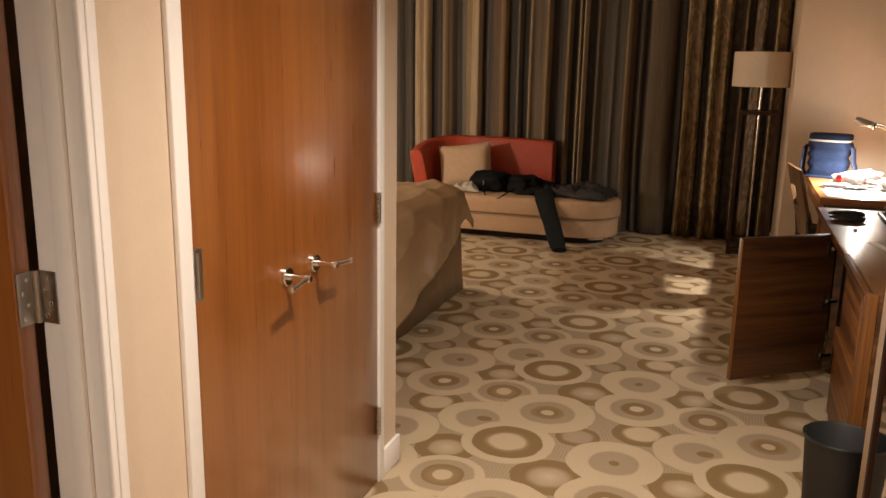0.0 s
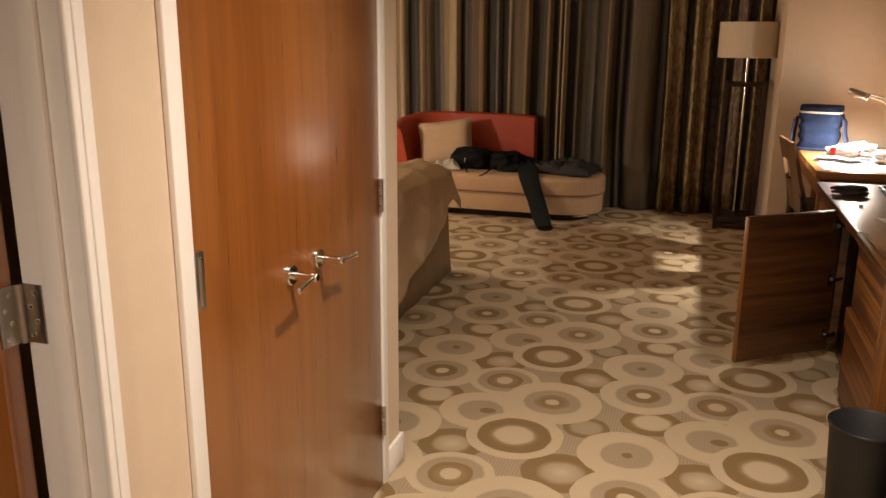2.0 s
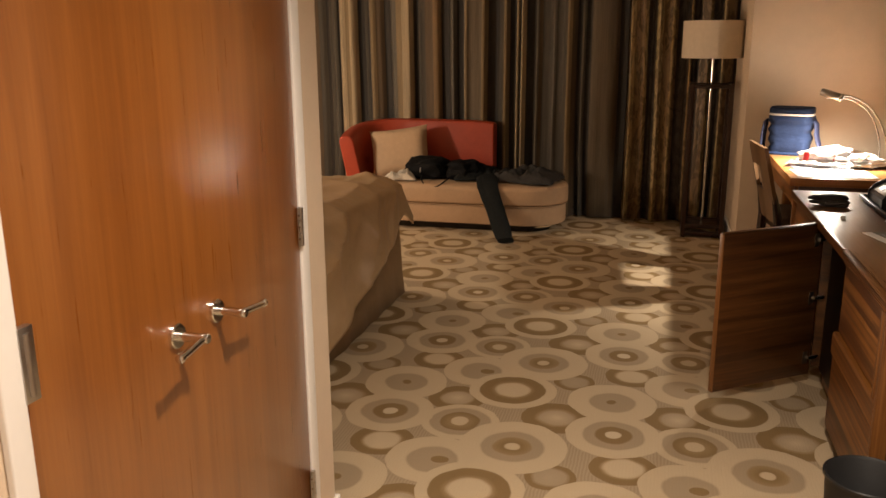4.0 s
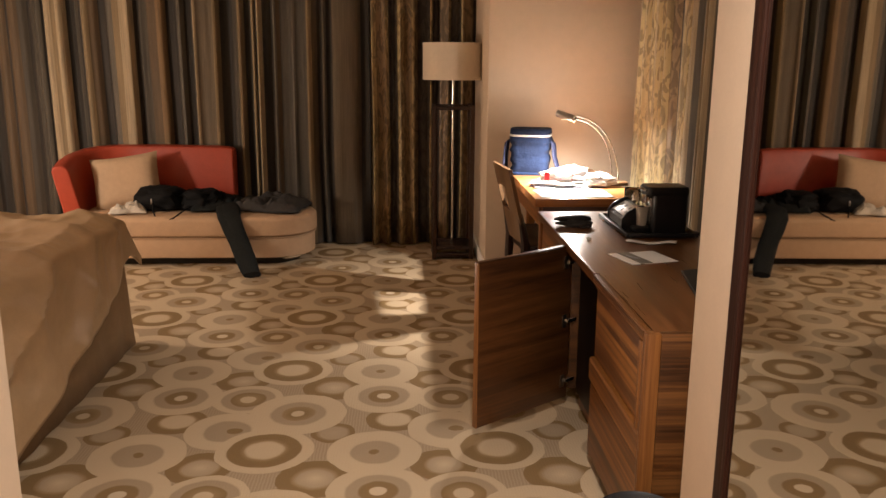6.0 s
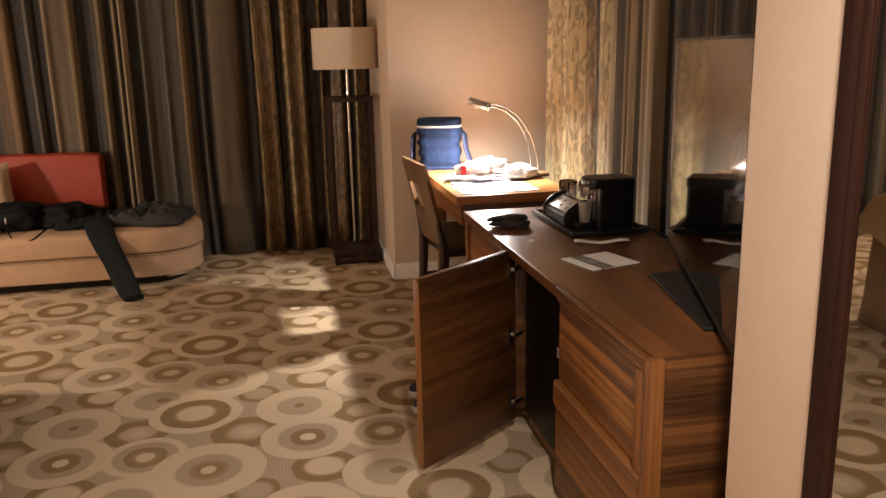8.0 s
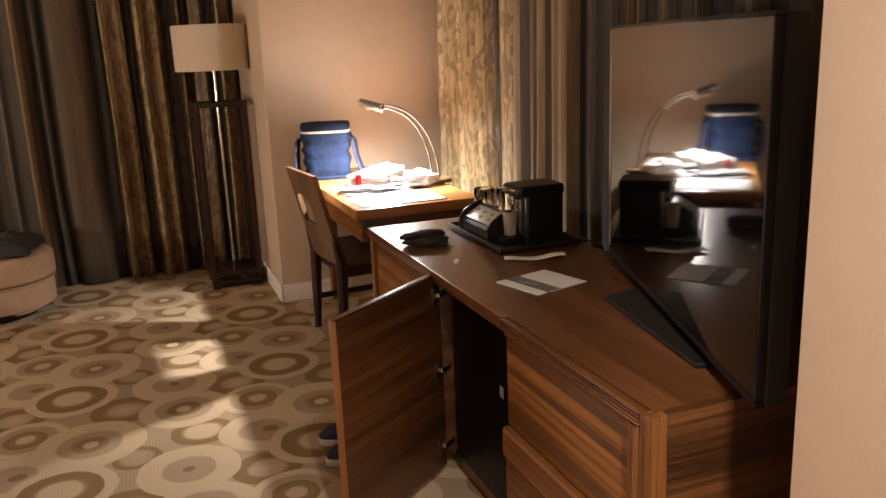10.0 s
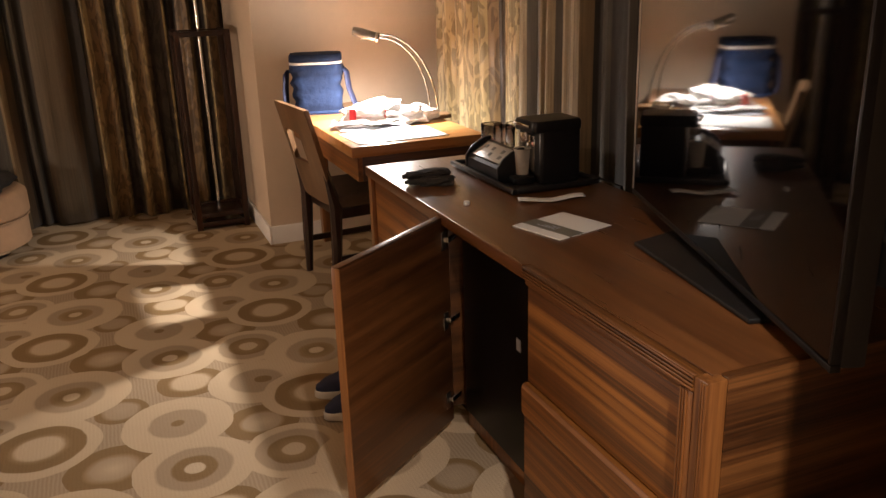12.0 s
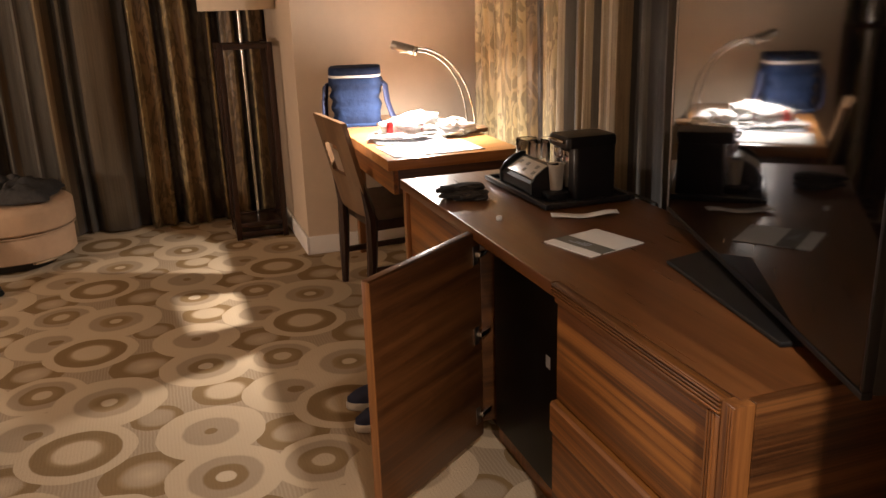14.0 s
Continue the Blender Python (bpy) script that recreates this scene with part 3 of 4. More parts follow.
def credenza():
    t = thing("credenza", (0, 0, 0), "long striped walnut credenza with drawers and an open minibar door", "cabinet")
    part("worktop", prism([(CX + 0.012, CN + 0.018), (CB, CN + 0.018), (CB, CF - 0.02), (CX - 0.018, CF - 0.02), (CX - 0.012, 3.407), (CX + 0.012, 3.407)], CT - 0.035, CT, 0.003), TOPWOOD, t, "satin walnut top with straight grain")
    part("end_panel", box(CX + 0.03, CN, 0.06, CB, CN + 0.024, CT, 0.002), ZEB_X_SHADED, t)
    part("end_panel", box(CX + 0.02, CF - 0.044, 0.06, CB, CF - 0.021, CT - 0.036, 0.002), ZEB_X_SHADED, t)
    part("back_panel", box(CB - 0.016, CN + 0.025, 0.06, CB, CF - 0.045, CT - 0.036), ZEB_Y, t)
    part("floor_panel", box(CX + 0.09, CN + 0.025, 0.045, CB - 0.017, CF - 0.045, 0.075), ZEB_Y, t)
    part("plinth", box(CX + 0.11, CN + 0.05, 0.0, CB - 0.04, CF - 0.05, 0.044), BLACKMAT, t)
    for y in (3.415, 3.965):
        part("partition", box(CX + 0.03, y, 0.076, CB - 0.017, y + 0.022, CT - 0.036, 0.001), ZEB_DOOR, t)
    # corner post and the frame round the drawers
    bm = box(CX - 0.012, CN, 0.05, CX + 0.0295, CN + 0.036, CT - 0.001, 0.003)
    post = part("corner_post", bm, ZEB_Z, t)
    for k in range(3):
        part("ridge", box(CX - 0.0155, CN + 0.001 + 0.0062 * k, 0.052, CX - 0.010, CN + 0.0052 + 0.0062 * k, CT - 0.004, 0.0012), ZEB_Z, post)
    bm = box(CX - 0.010, CN + 0.0365, CT - 0.034, CX + 0.0115, 3.405, CT - 0.001, 0.002)
    rail = part("top_rail", bm, ZEB_Y, t, "ridged moulding along the top edge")
    for k in range(4):
        part("ridge", box(CX - 0.0145, CN + 0.0370, CT - 0.0075 - 0.0078 * k, CX - 0.0085, 3.4045, CT - 0.0025 - 0.0078 * k, 0.0014), ZEB_Y, rail)
    # upper drawer: a sunk field inside a ridged, mitred frame
    ya, yb, zm, zt = CN + 0.038, 3.41, 0.432, CT - 0.036
    upper = part("drawer", box(CX + 0.006, ya + 0.0365, zm, CX + 0.028, yb, zt, 0.001), ZEB_Y, t, "upper drawer with a sunk striped field")
    part("drawer_stile", box(CX - 0.010, ya, zm, CX + 0.028, ya + 0.036, zt, 0.003), ZEB_Z, upper)
    part("drawer_rail", box(CX - 0.002, ya + 0.0365, zt - 0.016, CX + 0.0055, yb, zt - 0.001, 0.002), ZEB_Y, upper)
    for k in range(3):
        part("ridge", box(CX - 0.0135, ya + 0.014 + 0.0075 * k, zm + 0.001, CX - 0.0085, ya + 0.0185 + 0.0075 * k, zt - 0.001, 0.0013), ZEB_Z, t)
    # lower drawer: a finger lip along its head
    prof = [(0.028, 0.055), (-0.001, 0.055), (-0.004, 0.060), (-0.004, 0.335), (-0.012, 0.350), (-0.012, 0.418), (-0.007, 0.428), (0.028, 0.428)]
    bm = bmesh.new()
    lo = [bm.verts.new((CX + x, ya, z)) for x, z in prof]
    hi = [bm.verts.new((CX + x, yb, z)) for x, z in prof]
    for k in range(len(prof)):
        bm.faces.new((lo[k], lo[(k + 1) % len(prof)], hi[(k + 1) % len(prof)], hi[k]))
    bm.faces.new(lo[::-1])
    bm.faces.new(hi)
    part("drawer", bm, ZEB_Y, t, "lower drawer with a finger lip", smooth=False)
    part("threshold", box(CX + 0.080, 3.44, 0.002, CX + 0.0895, 3.963, 0.050, 0.002), ZEB_Z, t, "pale strip at the foot of the minibar bay")
    # panelled front of the far unit
    part("front_panel", box(CX + 0.006, 4.022, 0.08, CX + 0.02, CF - 0.055, CT - 0.037, 0.001), ZEB_Y, t)
    for y0 in (3.990, CF - 0.054):
        part("stile", box(CX - 0.010, y0, 0.05, CX + 0.0195, y0 + 0.032, CT - 0.036, 0.002), ZEB_Z, t)
    # the open door
    hx, hy, w = CX + 0.012, 3.945, 0.520
    ang = math.atan2(3.635 - hy, 0.662 - hx)
    m = Matrix.Translation((hx, hy, 0)) @ Matrix.Rotation(ang, 4, "Z")
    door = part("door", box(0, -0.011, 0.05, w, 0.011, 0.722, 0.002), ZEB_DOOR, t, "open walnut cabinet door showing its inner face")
    door.matrix_local = m
    part("edge_band", box(w, -0.012, 0.05, w + 0.004, 0.012, 0.723, 0.001), ZEB_Z, door)
    part("edge_band", box(0, -0.012, 0.7235, w + 0.004, 0.012, 0.727, 0.001), ZEB_X_SHADED, door)
    for z in (0.13, 0.40, 0.655):
        h = part("hinge", box(0.02, 0.0112, z - 0.028, 0.045, 0.0145, z + 0.028, 0.001), STEEL, door, "nickel cup hinge")
        part("arm", box(-0.035, 0.012, z - 0.008, 0.024, 0.024, z + 0.008, 0.003), CHROME, h)
    return t


credenza()


def minibar():
    t = thing("minibar_fridge", (0, 0, 0), "black minibar fridge inside the open cabinet", "fridge")
    part("body", box(1.172, 3.445, 0.077, 1.62, 3.955, 0.665, 0.004), FRIDGE, t)
    part("door", box(1.120, 3.445, 0.08, 1.171, 3.925, 0.665, 0.006), FRIDGE, t)
    part("sticker", box(1.1185, 3.543, 0.44, 1.120, 3.567, 0.475), GREYPAPER2, t, "small grey energy label")


GREYPAPER2 = plain("pale_label", (0.38, 0.41, 0.48), 0.5, bump=0)
minibar()


GUNMETAL = plain("gunmetal", (0.03, 0.03, 0.032), 0.4, 0.8, bump=0.03)


def television():
    a, b = Vector((1.603, 3.752, 0)), Vector((1.212, 2.640, 0))
    ang = math.degrees(math.atan2(b.y - a.y, b.x - a.x))
    t = thing("television", (a.x, a.y, CT), "large black flat television, off, on a low stand", "television", turn=ang)
    w, z0, z1 = (b - a).length, 0.030, 0.728
    part("back_shell", box(0.004, 0.012, z0 + 0.004, w - 0.004, 0.055, z1 - 0.004, 0.006), BLACKPL, t)
    part("screen", box(0.009, -0.004, z0 + 0.014, w - 0.009, 0.0115, z1 - 0.009), SCREEN, t, "glossy black screen", False)
    for n, bb in (("bezel_bottom", (0, -0.007, z0, w, 0.0115, z0 + 0.0135)), ("bezel_top", (0, -0.007, z1 - 0.0085, w, 0.0115, z1)), ("lit_far_side", (0, -0.007, z0 + 0.014, 0.0085, 0.0115, z1 - 0.009)), ("bezel_side", (w - 0.0085, -0.007, z0 + 0.014, w, 0.0115, z1 - 0.009))):
        # bright steel on the far side stands in for light caught along that edge
        part("bezel", box(*bb, 0.002), STEEL if n == "lit_far_side" else GUNMETAL if n != "bezel_top" else BLACKPL, t)
    part("neck", box(w / 2 - 0.12, 0.014, 0.0125, w / 2 + 0.12, 0.05, z0 + 0.075, 0.006), BLACKPL, t)
    # the plate stands a little askew to the screen
    foot = part("foot", prism([(1.366, 3.405), (1.276, 2.90), (1.41, 2.865), (1.56, 3.45)], CT + 0.001, CT + 0.012, 0.003), FOOTBLACK, t, "black stand plate")
    foot.matrix_local = pose(a.x, a.y, CT, 0, 0, ang).inverted()


television()


def writing_desk():
    x0, x1, y0, y1, h = 1.078, 1.665, 4.925, 6.20, 0.757
    t = thing("writing_desk", (0, 0, 0), "honey wood writing desk against the pier", "desk")
    part("desktop", box(x0, y0, h - 0.045, x1, y1, h, 0.004), DESKWOOD, t)
    part("apron", box(x0 + 0.03, y0 + 0.03, h - 0.15, x0 + 0.05, y1 - 0.03, h - 0.046), ZEB_Y, t)
    part("apron", box(x1 - 0.05, y0 + 0.03, h - 0.15, x1 - 0.03, y1 - 0.03, h - 0.046), ZEB_Y, t)
    part("apron", box(x0 + 0.051, y0 + 0.03, h - 0.15, x1 - 0.051, y0 + 0.05, h - 0.046), ZEB_X_SHADED, t)
    for x in (x0 + 0.14, x1 - 0.125):
        for y in (y0 + 0.05, y1 - 0.075):
            part("leg", box(x, y, 0, x + 0.055, y + 0.055, h - 0.046, 0.003), ZEB_Z, t)


writing_desk()


def desk_chair():
    """Faces +x; the panelled back has a slot."""
    t = thing("desk_chair", (1.085, 5.515, 0), "desk chair with tan slotted back and dark legs", "chair", turn=6)
    lean = lambda z: -0.02 - 0.25 * (z - 0.42) if z > 0.42 else -0.02
    wdt, z0, z1 = 0.215, 0.42, 0.865
    sl, sr, sb, st = -0.092, 0.092, 0.605, 0.750
    ys, zs = [-wdt, sl - 0.06, sl, sr, sr + 0.06, wdt], [z0, 0.54, sb, st, 0.80, z1]
    bm = bmesh.new()
    grid = {}
    for i, y in enumerate(ys):
        for j, z in enumerate(zs):
            curve = 0.025 * (1 - (y / wdt) ** 2)
            for d in (0, 1):
                grid[i, j, d] = bm.verts.new((lean(z) - curve + 0.022 * d, y, z + (0.012 * (1 - (y / wdt) ** 2) if j == 5 else 0)))
    solid = [(i, j) for i in range(5) for j in range(5) if (i, j) != (2, 2)]
    for i, j in solid:
        for d in (0, 1):
            bm.faces.new([grid[k] for k in ((i, j, d), (i + 1, j, d), (i + 1, j + 1, d), (i, j + 1, d))])
        for (di, dj), (p, q) in {(-1, 0): ((0, 0), (0, 1)), (1, 0): ((1, 0), (1, 1)), (0, -1): ((0, 0), (1, 0)), (0, 1): ((0, 1), (1, 1))}.items():
            if (i + di, j + dj) not in solid:
                bm.faces.new([grid[i + p[0], j + p[1], 0], grid[i + q[0], j + q[1], 0], grid[i + q[0], j + q[1], 1], grid[i + p[0], j + p[1], 1]])
    part("backrest", bm, CHAIRWOOD, t, "light tan veneer back with a slot")
    part("seat", box(-0.02, -0.22, 0.405, 0.42, 0.22, 0.465, 0.02, None, None, 3), TANSEAT, t, "brown upholstered seat")
    part("seat_frame", box(0.0, -0.205, 0.355, 0.40, 0.205, 0.404, 0.006), DARKWOOD, t)
    for y in (-0.20, 0.20):
        part("leg", tube([(-0.035, y * 0.92, 0.0), (-0.022, y, 0.2), (-0.012, y, 0.42), (-0.05, y, 0.60)], 0.02, 8, None, [0.017, 0.025, 0.030, 0.014]), DARKWOOD, t)
        part("leg", tube([(0.385, y, 0.0), (0.375, y, 0.40)], 0.02, 8, None, [0.018, 0.026]), DARKWOOD, t)
        part("stretcher", box(-0.035, y - 0.009, 0.15, 0.37, y + 0.009, 0.178, 0.003), DARKWOOD, t)


TANSEAT = plain("brown_seat_cloth", (0.09, 0.055, 0.035), 0.85, var=0.15, scale=140, bump=0.3)
desk_chair()


def floor_lamp():
    t = thing("floor_lamp", (0.745, 6.84, 0), "unlit floor lamp, white drum shade, dark open wood tower", "floor lamp")
    w, h, b = 0.155, 1.155, 0.034
    for x in (-w, w - b):
        for y in (-w, w - b):
            part("post", box(x, y, 0.0, x + b, y + b, h, 0.002), DARKWOOD, t)
    for z in (0.02, 0.075, h - 0.035):
        for y in (-w, w - b):
            part("rail", box(-w + b, y + 0.002, z, w - b, y + b - 0.002, z + 0.028, 0.002), DARKWOOD, t)
        for x in (-w, w - b):
            part("rail", box(x + 0.002, -w + b, z, x + b - 0.002, w - b, z + 0.028, 0.002), DARKWOOD, t)
    part("base_plate", box(-w + b, -w + b, 0.0765, w - b, w - b, 0.096, 0.002), DARKWOOD, t)
    part("top_plate", box(-w + b, -0.02, h - 0.03, w - b, 0.02, h - 0.01, 0.002), DARKWOOD, t)
    part("pole", lathe([(0.009, 0.096), (0.009, 1.40)], 14), CHROME, t, "chrome pole")
    bm = lathe([(0.222, 1.335), (0.226, 1.336), (0.226, 1.60), (0.222, 1.601), (0.222, 1.335)], 56, cap=False)
    part("shade", bm, SHADE, t, "white linen drum shade")
    bm = bmesh.new()
    for k in range(3):
        c, s = math.cos(k * 2.094), math.sin(k * 2.094)
        tube([(0, 0, 1.40), (0.221 * c, 0.221 * s, 1.585)], 0.003, 6, bm)
    part("spider", bm, CHROME, t)


floor_lamp()


def rounded(outline, z0, z1, puff, steps=6):
    """A cushion over an outline: its rim rounded over with radius puff."""
    bm = bmesh.new()
    cx = sum(p[0] for p in outline) / len(outline)
    cy = sum(p[1] for p in outline) / len(outline)
    levels = [(puff * (1 - math.sin(math.pi / 2 * k / steps)), z0 + 0.5 * puff * (1 - math.cos(math.pi / 2 * k / steps)) * 1.0) for k in range(steps + 1)]
    up = [(d, z1 - (z - z0) * 1.6) for d, z in reversed(levels)]
    rings = []
    for d, z in levels + up:
        ring = []
        n = len(outline)
        for k, (x, y) in enumerate(outline):
            (ax, ay), (bx, by) = outline[k - 1], outline[(k + 1) % n]
            tx, ty = bx - ax, by - ay
            ln = math.hypot(tx, ty) or 1
            ring.append(bm.verts.new((x - ty / ln * d, y + tx / ln * d, z)))
        rings.append(ring)
    n = len(outline)
    for a, b in zip(rings, rings[1:]):
        for k in range(n):
            bm.faces.new((a[k], a[(k + 1) % n], b[(k + 1) % n], b[k]))
    bm.faces.new(rings[0][::-1])
    top = bm.verts.new((cx, cy, z1 + 0.012))
    for k in range(n):
        bm.faces.new((rings[-1][k], rings[-1][(k + 1) % n], top))
    return bm


def chaise():
    t = thing("chaise_sofa", (0, 0, 0), "chaise sofa with red leather wraparound back and tan velvet seat", "sofa")
    xr, x0, ya, yb = -0.30, -1.98, 6.475, 7.10
    r, yc = (yb - ya) / 2, (ya + yb) / 2

    def outline(g):
        pts = [(x0 - g, ya - g), (-1.7, ya - g), (-1.2, ya - g), (-0.85, ya - g)]
        for k in range(15):
            a = -math.pi / 2 + math.pi * k / 14
            pts.append((xr - r + (r + g) * math.cos(a), yc + (r + g) * math.sin(a)))
        return pts + [(-1.2, yb + g), (-1.7, yb + g), (x0 - g, yb + g)]

    part("seat_cushion", rounded(outline(0.016), 0.217, 0.372, 0.05), TANCLOTH, t)
    part("base", rounded(outline(0.0), 0.065, 0.215, 0.02), TANCLOTH, t)
    part("piping", tube([(x, y, 0.216) for x, y in outline(0.006)[:20]], 0.004, 6), TANCLOTH, t)
    bm = prism([(x, y) for x, y in outline(-0.12)], 0.0, 0.064)
    part("plinth", bm, BLACKMAT, t, "dark recessed plinth")
    arc = [(xr - r + (r - 0.035) * math.cos(a), yc + (r - 0.035) * math.sin(a)) for a in [(-1.15 + 0.1 * k) for k in range(12)]]
    bm = bmesh.new()
    rows = [[bm.verts.new((x, y, z)) for x, y in arc] for z in (0.046, 0.063)]
    rows2 = [[bm.verts.new((x - 0.012, y + 0.004, z)) for x, y in arc] for z in (0.046, 0.063)]
    for a, b in ((rows[0], rows[1]), (rows2[0], rows2[1]), (rows[0], rows2[0]), (rows[1], rows2[1])):
        for k in range(len(arc) - 1):
            bm.faces.new((a[k], a[k + 1], b[k + 1], b[k]))
    part("chrome_foot", bm, CHROME, t, "curved chrome foot")
    # wraparound back: a swept rounded wall, lower towards the front of the arm
    path = [(-0.945, 7.130), (-0.955, 7.131), (-0.98, 7.134), (-1.03, 7.137), (-1.2, 7.14), (-1.5, 7.14), (-1.70, 7.135), (-1.85, 7.11), (-1.95, 7.05), (-2.015, 6.96), (-2.04, 6.84), (-2.03, 6.70), (-2.005, 6.58)]
    tops = [0.790, 0.800, 0.806, 0.812, 0.816, 0.82, 0.82, 0.82, 0.815, 0.80, 0.78, 0.75, 0.72]
    bm = bmesh.new()
    rings = []
    for k, (x, y) in enumerate(path):
        (ax, ay), (bx, by) = path[max(k - 1, 0)], path[min(k + 1, len(path) - 1)]
        ln = math.hypot(bx - ax, by - ay)
        nx, ny = -(by - ay) / ln, (bx - ax) / ln
        zt = tops[k]
        fl = 0.07 * max(0, k - 6) / 6
        prof = [(-0.05, 0.08), (-0.05 - fl * 0.3, 0.40), (-0.055 - fl, zt - 0.04), (-0.045 - fl, zt - 0.012), (-0.02 - fl, zt), (0.02 - fl, zt), (0.045 - fl, zt - 0.012), (0.055 - fl * 0.9, zt - 0.04), (0.05, 0.40), (0.05, 0.08)]
        rings.append([bm.verts.new((x + nx * d, y + ny * d, z)) for d, z in prof])
    for a, b in zip(rings, rings[1:]):
        for k in range(len(a)):
            bm.faces.new((a[k], a[(k + 1) % len(a)], b[(k + 1) % len(a)], b[k]))
    bm.faces.new(rings[0])
    bm.faces.new(rings[-1][::-1])
    for x in (x0 + 0.04,):
        part("foot", prism([(x, ya + 0.03), (x + 0.05, ya + 0.03), (x + 0.045, ya + 0.075), (x + 0.005, ya + 0.075)], 0.0, 0.066, 0.003), BLACKMAT, t, "short dark foot")
    ob = part("backrest", bm, LEATHER, t, "red leather wraparound back")
    mod = ob.modifiers.new("round", "BEVEL")
    mod.width, mod.segments, mod.limit_method, mod.angle_limit = 0.015, 2, "ANGLE", radians(50)


chaise()


def pad(w, h, d, n=14):
    """A stuffed square cushion standing in x-z, pinched at its corners."""
    bm = bmesh.new()

    def side(sign):
        def f(u, v):
            a, b = 2 * u - 1, 2 * v - 1
            full = max(0.0, (1 - a ** 4)) ** 0.5 * max(0.0, (1 - b ** 4)) ** 0.5
            pin = 1 - 0.06 * (1 - abs(b) ** 2) * abs(a) ** 3
            pin2 = 1 - 0.06 * (1 - abs(a) ** 2) * abs(b) ** 3
            return Vector((a * w / 2 * pin, sign * d / 2 * full + 0.006 * noise.noise(Vector((a * 2, b * 2, sign))), b * h / 2 * pin2))
        return f
    sheet(n, n, side(-1), bm)
    sheet(n, n, side(1), bm)
    bmesh.ops.remove_doubles(bm, verts=bm.verts, dist=0.004)
    return bm


ob = solo("throw_pillow", pad(0.50, 0.40, 0.16), PILLOW, (0, 0, 0), "tan linen throw pillow leaning on the sofa back", "pillow")
ob.matrix_world = pose(-1.70, 6.85, 0.572, -16, -8, 4)


def bed():
    t = thing("bed", (0, 0, 0), "large bed with tan coverlet hanging askew over a brown skirt", "bed")
    X0, X1, Y0, Y1, Z = LEFT + 0.09, -1.055, 2.86, 4.83, 0.64
    part("mattress", box(X0, Y0 + 0.02, 0.30, X1 - 0.02, Y1 - 0.02, Z, 0.06, None, None, 4), COVER, t)
    bm = bmesh.new()
    loop = [(X0, Y1), (X1 - 0.05, Y1), (X1, Y1 - 0.05), (X1, Y0 + 0.05), (X1 - 0.05, Y0), (X0, Y0)]
    pts = []
    for (ax, ay), (bx, by) in zip(loop, loop[1:]):
        n = max(2, int(math.hypot(bx - ax, by - ay) / 0.05))
        pts += [(ax + (bx - ax) * k / n, ay + (by - ay) * k / n) for k in range(n)]
    pts.append(loop[-1])
    rows = []
    for z, g in ((0.008, 0.016), (0.15, 0.006), (0.33, 0.0), (0.56, -0.012)):
        rows.append([bm.verts.new((x + g * (1 if x > X1 - 0.06 else 0) + 0.005 * math.sin(k * 1.3), y + g * (1 if y > Y1 - 0.06 else -1 if y < Y0 + 0.06 else 0), z)) for k, (x, y) in enumerate(pts)])
    for a, b in zip(rows, rows[1:]):
        for k in range(len(pts) - 1):
            bm.faces.new((a[k], a[k + 1], b[k + 1], b[k]))
    thick(part("bed_skirt", bm, SKIRT, t, "brown pleated bed skirt"), 0.006)
    part("box_base", box(X0, Y0 + 0.04, 0.05, X1 - 0.04, Y1 - 0.04, 0.30), SKIRT, t)

    # coverlet: runs over the foot and the far side; the foot hem drops towards the near side
    def cover(u, v):
        y = Y0 - 0.03 + (Y1 - Y0 + 0.05) * v
        drop = 0.20 + 0.42 * min(1.0, max(0.0, (Y1 - y) / 1.5)) ** 1.1
        run = (X1 - X0) * 1.0
        s = u * (run + drop)
        wr = 0.026 * noise.noise(Vector((s * 1.3, y * 1.6, 5.0))) + 0.042 * (1 - abs(noise.noise(Vector((s * 1.9 + y * 1.3, y * 0.8 - s * 0.5, 7.0))))) ** 4 + 0.016 * noise.noise(Vector((s * 3.1, y * 2.7, 0.3))) + 0.009 * noise.noise(Vector((s * 8.0, y * 6.0, 2.0)))
        wr += 0.014 * (1 - abs(noise.noise(Vector((s * 3.3 - y * 1.2, y * 2.6 + s, 11.0))))) ** 5 + 0.005 * (1 - abs(noise.noise(Vector((s * 7.0 + y * 2.0, y * 5.0, 15.0))))) ** 5
        edge = 0.05
        if s < run - edge:
            x, z = X0 + s, Z + 0.035 + wr
        else:
            e = s - (run - edge)
            a = min(e / 0.09, math.pi / 2)
            x = X0 + run - edge + 0.06 * math.sin(a) + 0.005
            z = Z + 0.035 - 0.06 * (1 - math.cos(a)) - max(0, e - 0.09 * math.pi / 2) + wr * 0.3
            x += (0.05 * min(1, max(0, e - 0.1) / 0.4) + 0.016 * noise.noise(Vector((y * 4.0, e * 0.8, 3.0))) + 0.010 * math.sin(y * 9 + 1.5 * e)) * min(1, e / 0.15) + wr
        f = max(0.0, (y - (Y1 - 0.10)) / 0.12)
        z -= 0.10 * f * f
        return Vector((x, y + 0.02 * f, max(z, 0.02)))

    thick(part("coverlet", sheet(150, 110, cover), COVER, t, "rumpled tan satin coverlet"), 0.012, 0)

    def hang(u, v):
        x = X0 + (X1 - X0 - 0.03) * u
        e = 0.12 * v
        z = Z - 0.06 - e
        return Vector((x, Y1 + 0.025 + 0.02 * v + 0.008 * math.sin(x * 12), z + 0.0))

    thick(part("coverlet_side", sheet(60, 6, hang), COVER, t), 0.01)


bed()


